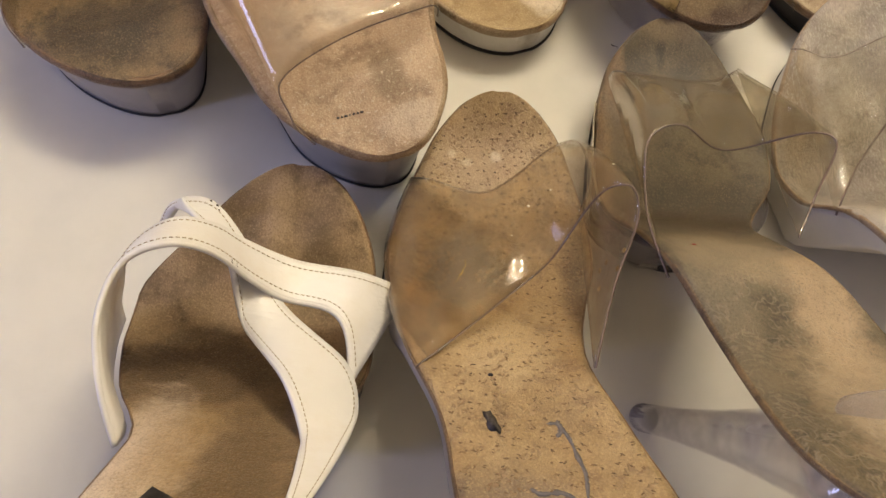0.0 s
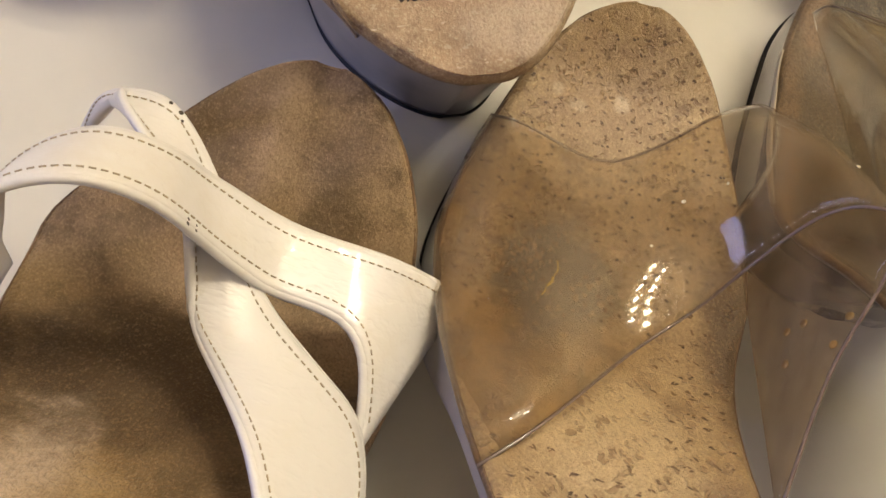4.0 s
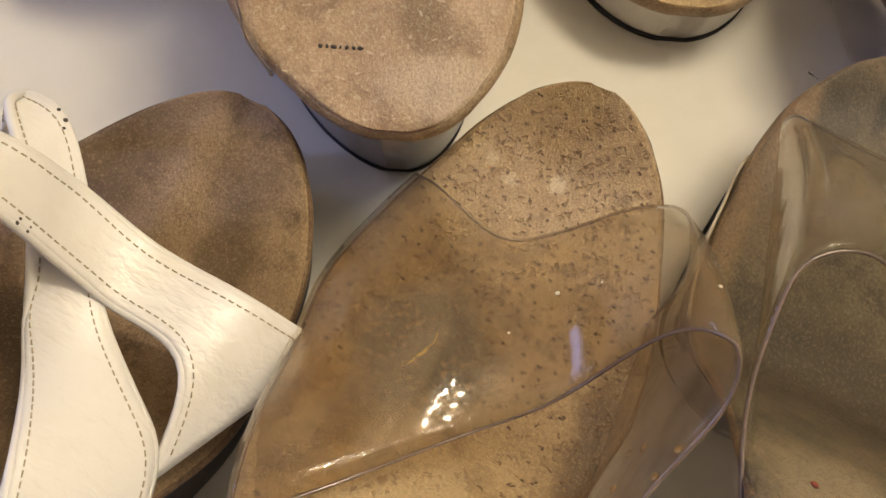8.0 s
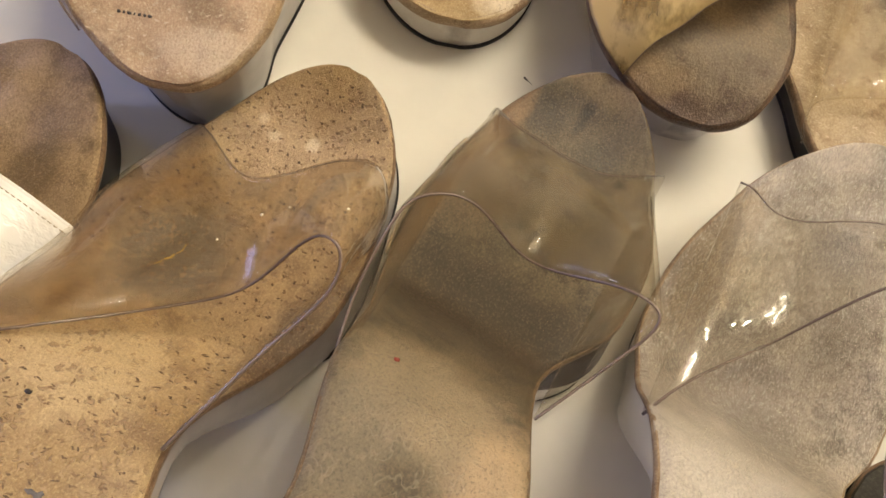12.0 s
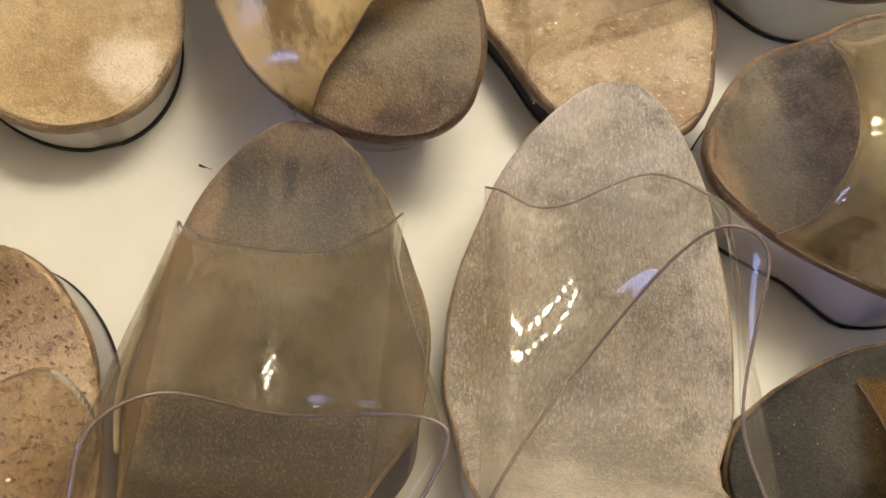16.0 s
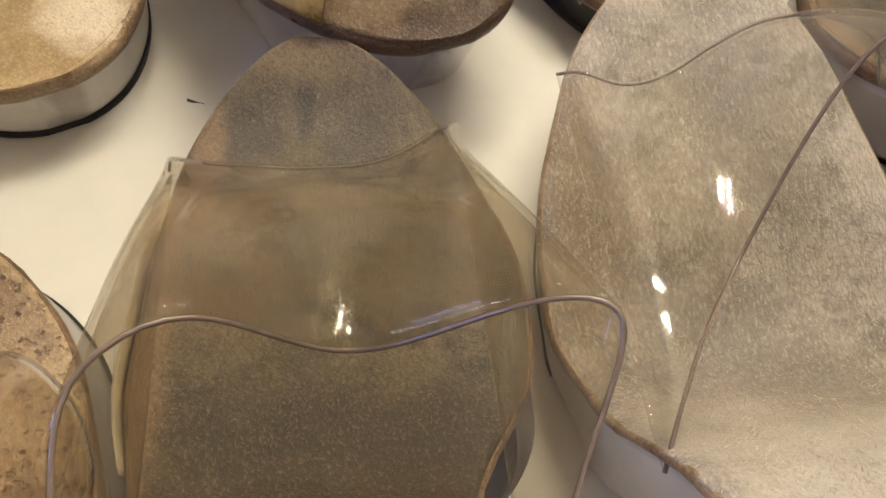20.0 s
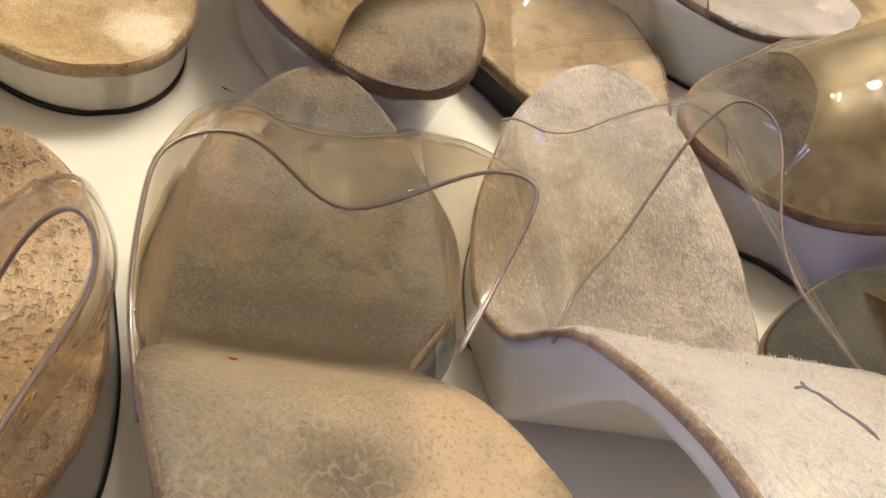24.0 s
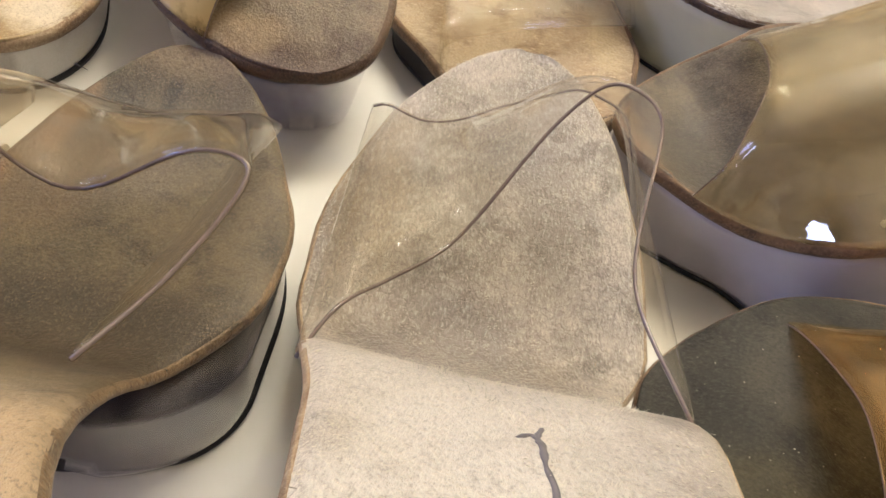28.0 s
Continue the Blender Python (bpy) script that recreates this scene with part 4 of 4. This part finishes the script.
for pts, w in (([(0.0235, 0.1672), (0.0265, 0.1668), (0.0305, 0.172), (0.0325, 0.1785), (0.0345, 0.1855), (0.034, 0.194)], 0.0009), ([(0.027, 0.1655), (0.028, 0.169), (0.0265, 0.172)], 0.0011), ([(0.0165, 0.191), (0.02, 0.1925), (0.0255, 0.1915), (0.0305, 0.193)], 0.001)):
    part("ink_mark", line_mesh(last, pts, w, 4), BLUE_INK, pitted, "smudged blue-grey ink line")


for q, v in ((0.84, 0.9), (0.9, 0.72), (0.87, 0.96), (0.94, 0.62), (0.955, 0.7)):
    part("rivet_hole", spot_on(vamp, q, v, 0.0011, 0.0008), BRASS, pitted, "small gold-rimmed hole")
for q, v, r in ((0.36, 0.42, 0.0006), (0.43, 0.5, 0.0004), (0.3, 0.55, 0.0004), (0.62, 0.75, 0.0005)):
    part("fleck", spot_on(vamp, q, v, r, 0.0009), CHALK, pitted, "pale fleck on the plastic")

for pts, w in (([(-0.005, 0.0868), (-0.0046, 0.0895), (-0.0054, 0.0915)], 0.0002), ([(-0.0056, 0.0918), (-0.0058, 0.0935), (-0.007, 0.0952)], 0.0005), ([(-0.0072, 0.0955), (-0.0074, 0.097), (-0.0082, 0.0985)], 0.0002)):
    part("paint_mark", line_mesh(last, pts, w, 7), YELLOW, pitted, "thin yellow paint scratch")

# clear high-heeled mule with a grey-brown suede footbed
last = Last(0.262, [(0, 0.0042, 0.0225, 0.033), (0.03, 0.0059, 0.0319, 0.0269), (0.065, 0.0093, 0.0405, 0.0283), (0.09, 0.008, 0.0398, 0.0317), (0.112, 0.0042, 0.0317, 0.0357), (0.13, 0.0075, 0.0281, 0.0575), (0.15, 0.0117, 0.0293, 0.0806), (0.19, 0.0269, 0.0317, 0.0993), (0.225, 0.0296, 0.0347, 0.1367), (0.262, 0.0359, 0.0295, 0.169)], 0.035, prints=[(-0.012, 0.02, 0.009, 0.012, 0.0016), (0.014, 0.026, 0.011, 0.015, 0.002), (0.001, 0.018, 0.002, 0.014, 0.0008), (0.006, 0.1, 0.025, 0.012, 0.0006)])
vamp = Sheet([(-0.0269, 0.0407, 0.0345), (-0.0256, 0.0409, 0.0395), (-0.0222, 0.0454, 0.0458), (-0.012, 0.049, 0.0492), (0.003, 0.0487, 0.0474), (0.0184, 0.0459, 0.0454), (0.0306, 0.0374, 0.0439), (0.0348, 0.0308, 0.0375), (0.0368, 0.0262, 0.0318)],
             [(-0.015, 0.1592, 0.0759), (-0.0226, 0.1343, 0.0769), (-0.0245, 0.1083, 0.0834), (-0.0076, 0.0951, 0.0815), (0.0135, 0.0951, 0.0641), (0.0417, 0.0947, 0.084), (0.0517, 0.0993, 0.0837), (0.0445, 0.1179, 0.0767), (0.036, 0.1375, 0.0757)], 0.005)
block = Last(0.124, [(0, 0.0042, 0.0225, 0.032), (0.03, 0.0059, 0.0319, 0.0255), (0.065, 0.0093, 0.0405, 0.0258), (0.09, 0.009, 0.0415, 0.0273), (0.105, 0.0085, 0.042, 0.0285), (0.124, 0.0085, 0.042, 0.0305)], 0.035)
heeled = mule("heeled_mule", "clear high-heeled mule with worn grey-brown footbed", (0.1390, 0.4172), 0, last, SUEDE_DARK, LUCITE, dict(lift_from=0.2, lift_to=0.25, taper=0.0005), vamp, SMOKY, roll=0.0014, bound=GOLDEN_BINDING, block=block)
rings = []
for k in range(41):
    a = 0.108 + (last.length - 0.112) * k / 40
    x, w, z = last.mid(a), last.width(a) * 0.9, last.top(a) - 0.0046
    rings.append([(x + e * w, -a, z - h) for e, h in ((-1, 0), (1, 0), (0.93, 0.004), (0.6, 0.006), (-0.6, 0.006), (-0.93, 0.004))])
part("shank", loft(rings), GREY_PLASTIC, heeled, "grey shank under the arch")
rings = []
for k in range(9):
    u = k / 8
    r = 0.017 * (1 - u) ** 2 + 0.0065
    c = Vector((0.0313 + -0.0348 * u, -0.235 + 0.0423 * u, 0.1334 * (1 - u) - 0.002))
    rings.append([c + Vector((math.cos(2 * math.pi * a / 16) * r, math.sin(2 * math.pi * a / 16) * r, 0)) for a in range(16)])
part("heel", loft(rings), LUCITE, heeled, "clear acrylic stiletto heel")

part("heel_tip", loft([[(-0.0035 + 0.0062 * math.cos(k * math.pi / 8), -0.1927 + 0.0062 * math.sin(k * math.pi / 8), z) for k in range(16)] for z in (-0.0022, -0.0006)]), GREY_PLASTIC, heeled, "grey plastic heel tip")
for k, (x, s, z, turn) in enumerate(((-0.0215, 0.0205, 0.0318, 170), (0.0, -0.0005, 0.0345, 120))):
    a = radians(turn)
    pts = [Vector((x + u * 0.003 * math.cos(a) + 0.0006 * math.sin(u * 5), -s + u * 0.003 * math.sin(a), z + 0.001 * u * u)) for u in (0, 0.25, 0.5, 0.75, 1)]
    part("lint", loft([[p + Vector((0.00012 * math.cos(q), 0.00012 * math.sin(q), 0)) * (1 + 3 * (i > 2)) for q in (0, 2.1, 4.2)] for i, p in enumerate(pts)]), FLUFF, heeled, "wisp of dark lint")
tagged(part("nap", nap_mesh(last, 4000, 0.001, 0.006, 0.1, 2), NAP_BROWN, heeled, "worn suede fibres"), kind="stuff")
rings = []
for k in range(25):
    a = 0.05 + 0.055 * k / 24
    x, z, h = last.mid(a) - last.width(a), last.top(a), 0.0008 + 0.0016 * math.sin(math.pi * k / 24) ** 0.6
    rings.append([(x - 0.0002, -a, z - 0.004), (x - 0.0006 - h * 0.3, -a, z + h - 0.002), (x - 0.0013 - h * 0.3, -a, z + h - 0.002), (x - 0.001, -a, z - 0.004)])
part("lining_strip", loft(rings), CREAM_LINING, heeled, "cream strip glued inside the plastic upper")
part("paint_speck", mark_mesh(last, -0.0035, 0.1428, 0.0009, 0.0007, 0, 4), RED_INK, heeled, "red speck")

# clear mule with a pale suede footbed and a white platform
last = Last(0.235, [(0, 0.0046, 0.0245, 0.0388), (0.045, 0.0011, 0.0362, 0.0338), (0.075, 0.0005, 0.0435, 0.0296), (0.1, 0.0016, 0.0446, 0.0245), (0.124, 0.0005, 0.0372, 0.0343), (0.142, 0.0056, 0.0377, 0.0621), (0.16, 0.0079, 0.0349, 0.076), (0.185, 0.0079, 0.0315, 0.0921), (0.235, 0.0095, 0.0269, 0.1058)], 0.045, prints=[(0.004, 0.034, 0.01, 0.02, 0.002), (-0.004, 0.1, 0.02, 0.016, 0.0006), (-0.02, 0.05, 0.004, 0.03, -0.0012)])
vamp = Sheet([(-0.0374, 0.0442, 0.0385), (-0.0327, 0.0461, 0.0415), (-0.0224, 0.0502, 0.0421), (-0.0131, 0.0484, 0.0436), (-0.0022, 0.0426, 0.0468), (0.0088, 0.0381, 0.0499), (0.0191, 0.0452, 0.0594), (0.0293, 0.0491, 0.0572), (0.0337, 0.0543, 0.049)],
             [(-0.0335, 0.1406, 0.0525), (-0.0285, 0.1285, 0.0548), (-0.0199, 0.1144, 0.05), (-0.0087, 0.0982, 0.0469), (0.0096, 0.0711, 0.0666), (0.0224, 0.0631, 0.0761), (0.0338, 0.0716, 0.0719), (0.03, 0.1071, 0.0615), (0.0425, 0.14, 0.058)], 0.004, 90, 44, dome=(-0.0105, 0.105, 0.003, 0.012, 0.022))
pale = mule("platform_mule", "clear mule with pale worn suede footbed and white platform", (0.2370, 0.4445), 0, last, SUEDE_PALE, BONE_WHITE, dict(lift_from=0.12, lift_to=0.165, thick=0.008), vamp, CLEAR, bound=PALE_BINDING)

part("ink_mark", line_mesh(last, [(0.0065, 0.162), (0.009, 0.1605), (0.0105, 0.1635), (0.0105, 0.168), (0.0115, 0.174), (0.011, 0.179)], 0.0007, 3), BLUE_INK, pale, "blue-grey pen mark")
part("ink_mark", line_mesh(last, [(0.0112, 0.1575), (0.0102, 0.16), (0.0098, 0.163)], 0.0006, 5), BLUE_INK, pale, "blue-grey pen mark")
tagged(part("nap", nap_mesh(last, 14000, 0.0011, 0.004, 0.231, 1), NAP_PALE, pale, "pale suede fibres"), kind="stuff")

# charcoal mule with an amber upper
last = Last(0.22, [(0, 0.0032, 0.0268, 0.0275), (0.03, 0.0063, 0.0399, 0.0357), (0.06, 0.0106, 0.0451, 0.0356), (0.1, 0.0102, 0.0421, 0.042), (0.15, 0.0051, 0.033, 0.066), (0.22, 0, 0.03, 0.0999)], 0.04)
vamp = Sheet([(-0.035, 0.05, 0.033), (-0.03, 0.046, 0.0476), (-0.018, 0.044, 0.0539), (0, 0.041, 0.0528), (0.015, 0.037, 0.0468), (0.03, 0.032, 0.0387), (0.04, 0.029, 0.0301)],
             [(-0.035, 0.12, 0.0485), (-0.032, 0.12, 0.0684), (-0.018, 0.12, 0.0796), (0.006, 0.12, 0.0824), (0.03, 0.12, 0.0771), (0.046, 0.12, 0.0623), (0.052, 0.12, 0.04)], 0.004)
charcoal = mule("charcoal_mule", "mule with charcoal velvet footbed and amber plastic upper", (0.2788, 0.3276), 78.8, last, CHARCOAL, BLACK_RUBBER, dict(lift_from=0.1, lift_to=0.14, thick=0.008), vamp, AMBER, outsole=0)

bm = bmesh.new()
rng = random.Random(3)
for k in range(70):
    s, u = rng.uniform(0.01, 0.09), rng.uniform(-0.85, 0.85)
    x, r = last.mid(s) + u * last.width(s), rng.uniform(0.00012, 0.0003)
    z = bed_height(last, x, s) + 0.0003
    bm.faces.new([bm.verts.new((x + r * math.cos(a), -s + r * math.sin(a), z + 0.4 * r * math.cos(a + k))) for a in (0, 1.6, 3.1, 4.7)])
tagged(part("glitter", bm, SPARKLE, charcoal, "tiny glints in the velvet"), kind="stuff")


def back_row(name, label, place, turn, stations, bed, sole, front, back=0.13, rise=0.036, rise_front=0.02, sheet=SMOKY, round_toe=0.045, taper=0.008, edges=None, bound=None, outsole=0.0014, roll=0.003, edge_mat=None, foot=0):
    last = Last(0.235, stations, round_toe)
    vamp = Sheet(*(edges or arch(last, front, [back] * 7, rise_front, rise)), 0.003, 100, foot=(last, foot, 0.0003) if foot else None)
    ob = mule(name, label, place, turn, last, bed, sole, dict(lift_from=0.12, lift_to=0.16, thick=0.01, taper=taper), vamp, sheet, bound=bound, outsole=outsole, roll=roll, edge_mat=edge_mat)
    if bed in (SPECKLED, CREAM):
        tagged(part("embossing", emboss_mesh(last, 0.0062, 0.004, 0.13, 0.0017, 0.0003, 5), PALE_MARK, ob, "small pale stamped marks"), kind="stuff")
    if bed is SPECKLED:
        for k, w in enumerate((0.0007, 0.0004, 0.0009, 0.0003, 0.0006, 0.0005, 0.0008)):
            part("print", mark_mesh(last, 0.0147 - 0.00175 * k, 0.0213, w, 0.0005, 0, k, 0.0003, 0.4, 8), SMUDGE, ob, "worn unreadable print")
    if bed is SMOKED:
        part("tack", mark_mesh(last, -0.0415, 0.0572, 0.0013, 0.001, 0, 2, 0.0008, 0.3), CHALK, ob, "pale dot on the edge")
        for x, s, rx, ry in ((-0.0275, 0.066, 0.0006, 0.004), (-0.03, 0.0585, 0.0005, 0.003), (-0.038, 0.07, 0.0012, 0.002)):
            part("scratch", mark_mesh(last, x, s, rx, ry, 8, 4, 0.0003, 0.6), DARK_INK, ob, "dark scratch")
    return ob


back_row("clear_mule", "clear mule with dark stained brown footbed", (-0.1041, 0.3452), 199.8, flat([(0, -0.0081, 0.0356), (0.03, 0.0018, 0.0412), (0.06, 0.0066, 0.0492), (0.1, 0.0082, 0.0496), (0.15, 0.0051, 0.0398), (0.235, 0, 0.0349)], (0.0389, 0.0384, 0.0338, 0.0304, 0.0395, 0.0634)), STAINED, GREY_PLASTIC, [0.05, 0.055, 0.06, 0.062, 0.055, 0.045, 0.034])
back_row("platform_mule", "clear mule with speckled tan footbed on a pale platform", (0.0133, 0.3140), 203.3, flat([(0, -0.0055, 0.0317), (0.02, -0.0013, 0.0374), (0.05, 0.0036, 0.0424), (0.09, 0.0031, 0.0514), (0.12, 0.0042, 0.0516), (0.16, 0.0021, 0.0418), (0.235, 0, 0.0349)], (0.0483, 0.0543, 0.0586, 0.0536, 0.0518, 0.06, 0.0842)), SPECKLED, GREY_PLASTIC, [0.06, 0.058, 0.052, 0.045, 0.034, 0.022, 0.014], sheet=GLOSSY_CLEAR, taper=0.012, bound=PALE_BINDING)
back_row("platform_mule", "sandy-footed mule on a white platform with black sole", (0.0710, 0.4100), 203.0, flat([(0, -0.0047, 0.0348), (0.03, -0.0016, 0.0389), (0.06, 0.0015, 0.0433), (0.1, 0.0031, 0.0465), (0.15, 0.003, 0.0373), (0.235, 0, 0.0332)], (0.0211, 0.0215, 0.0238, 0.021, 0.0335, 0.0625)), SAND, STAINED_WHITE, [0.06, 0.062, 0.064, 0.062, 0.058, 0.052, 0.045], bound=PALE_BINDING, outsole=0.0022, taper=0.0025)
back_row("clear_mule", "clear mule with dark brown footbed on a clear platform", (0.1677, 0.4155), 197.8, flat([(0, -0.008, 0.0389), (0.02, -0.0011, 0.0402), (0.045, 0.0021, 0.0407), (0.07, 0.0053, 0.0437), (0.1, 0.0049, 0.0449), (0.15, 0.0034, 0.0359), (0.235, 0.0002, 0.033)], (0.0315, 0.041, 0.0417, 0.0383, 0.037, 0.0473, 0.0731)), BROWN, LUCITE, None, sheet=HAZY_AMBER, taper=0.011, roll=0.005, bound=DARK_BINDING, outsole=0, foot=1, edges=(
    [(-0.042, 0.075, 0.036), (-0.038, 0.062, 0.052), (-0.022, 0.046, 0.061), (-0.003, 0.035, 0.057), (0.0075, 0.0245, 0.051), (0.0165, 0.0155, 0.048), (0.0245, 0.009, 0.037)],
    [(-0.047, 0.13, 0.038), (-0.047, 0.13, 0.062), (-0.03, 0.13, 0.08), (0.003, 0.13, 0.086), (0.034, 0.13, 0.08), (0.05, 0.13, 0.062), (0.051, 0.13, 0.038)]))
back_row("flat_mule", "clear mule with speckled tan footbed and thin black sole", (0.2481, 0.4352), 186.1, flat([(0, -0.0046, 0.0337), (0.03, -0.0005, 0.0376), (0.06, 0.0059, 0.0485), (0.1, 0.0075, 0.0425), (0.15, 0.004, 0.0355), (0.235, 0.0008, 0.0323)], (0.0187, 0.0167, 0.0158, 0.0163, 0.0273, 0.052)), CREAM, BLACK_RUBBER, [0.075, 0.07, 0.06, 0.045, 0.03, 0.02, 0.015], back=0.18, rise=0.045, rise_front=0.012, round_toe=0.035, taper=0.003, sheet=CLEAR, edge_mat=CLEAR)
back_row("clear_mule", "clear mule with brown footbed on a white platform tinted with lilac shade", (0.2745, 0.4130), 105.4, flat([(0, 0.0095, 0.0246), (0.03, 0.0109, 0.0393), (0.05, 0.0005, 0.0482), (0.09, 0.0008, 0.0501), (0.15, 0.0017, 0.04), (0.235, -0.0007, 0.0347)], (0.0344, 0.0299, 0.0443, 0.0509, 0.0692, 0.107)), SMOKED, LILAC_SHADED, None, sheet=AMBER_CLEAR, taper=0.003, foot=-1, edges=(
    [(-0.0195, 0.0165, 0.036), (-0.0175, 0.0215, 0.0445), (-0.0115, 0.0265, 0.0535), (0.001, 0.0345, 0.059), (0.015, 0.0395, 0.0585), (0.029, 0.0435, 0.0545), (0.0425, 0.0475, 0.0455)],
    [(-0.05, 0.13, 0.0523), (-0.05, 0.13, 0.0753), (-0.03, 0.13, 0.094), (0, 0.13, 0.0992), (0.03, 0.13, 0.0903), (0.052, 0.13, 0.0691), (0.055, 0.13, 0.0461)]))
back_row("platform_mule", "clear mule with pale footbed on a tall white platform", (0.3548, 0.4953), 234.4, flat([(0, -0.03, 0.04), (0.03, -0.014, 0.0405), (0.06, -0.0115, 0.041), (0.09, -0.013, 0.038), (0.15, -0.012, 0.034), (0.235, -0.01, 0.03)], (0.0405, 0.0405, 0.0405, 0.042, 0.051, 0.076)), SUEDE_PALE, CREAM_WHITE, [0.05, 0.055, 0.06, 0.062, 0.06, 0.055, 0.05], bound=DARK_BINDING, roll=0.0015, taper=0.008, sheet=GLOSSY_CLEAR)
back_row("clear_mule", "clear mule with golden tan footbed on a pale platform", (0.43, 0.5), 192, flat([(0, 0, 0.04), (0.03, 0, 0.045), (0.07, 0.002, 0.05), (0.1, 0.002, 0.05), (0.15, 0, 0.042), (0.235, 0, 0.036)], (0.0382, 0.0369, 0.0351, 0.0338, 0.0468, 0.0732)), SAND, WHITE_PAINT, [0.05, 0.055, 0.06, 0.062, 0.06, 0.055, 0.05], bound=PALE_BINDING)
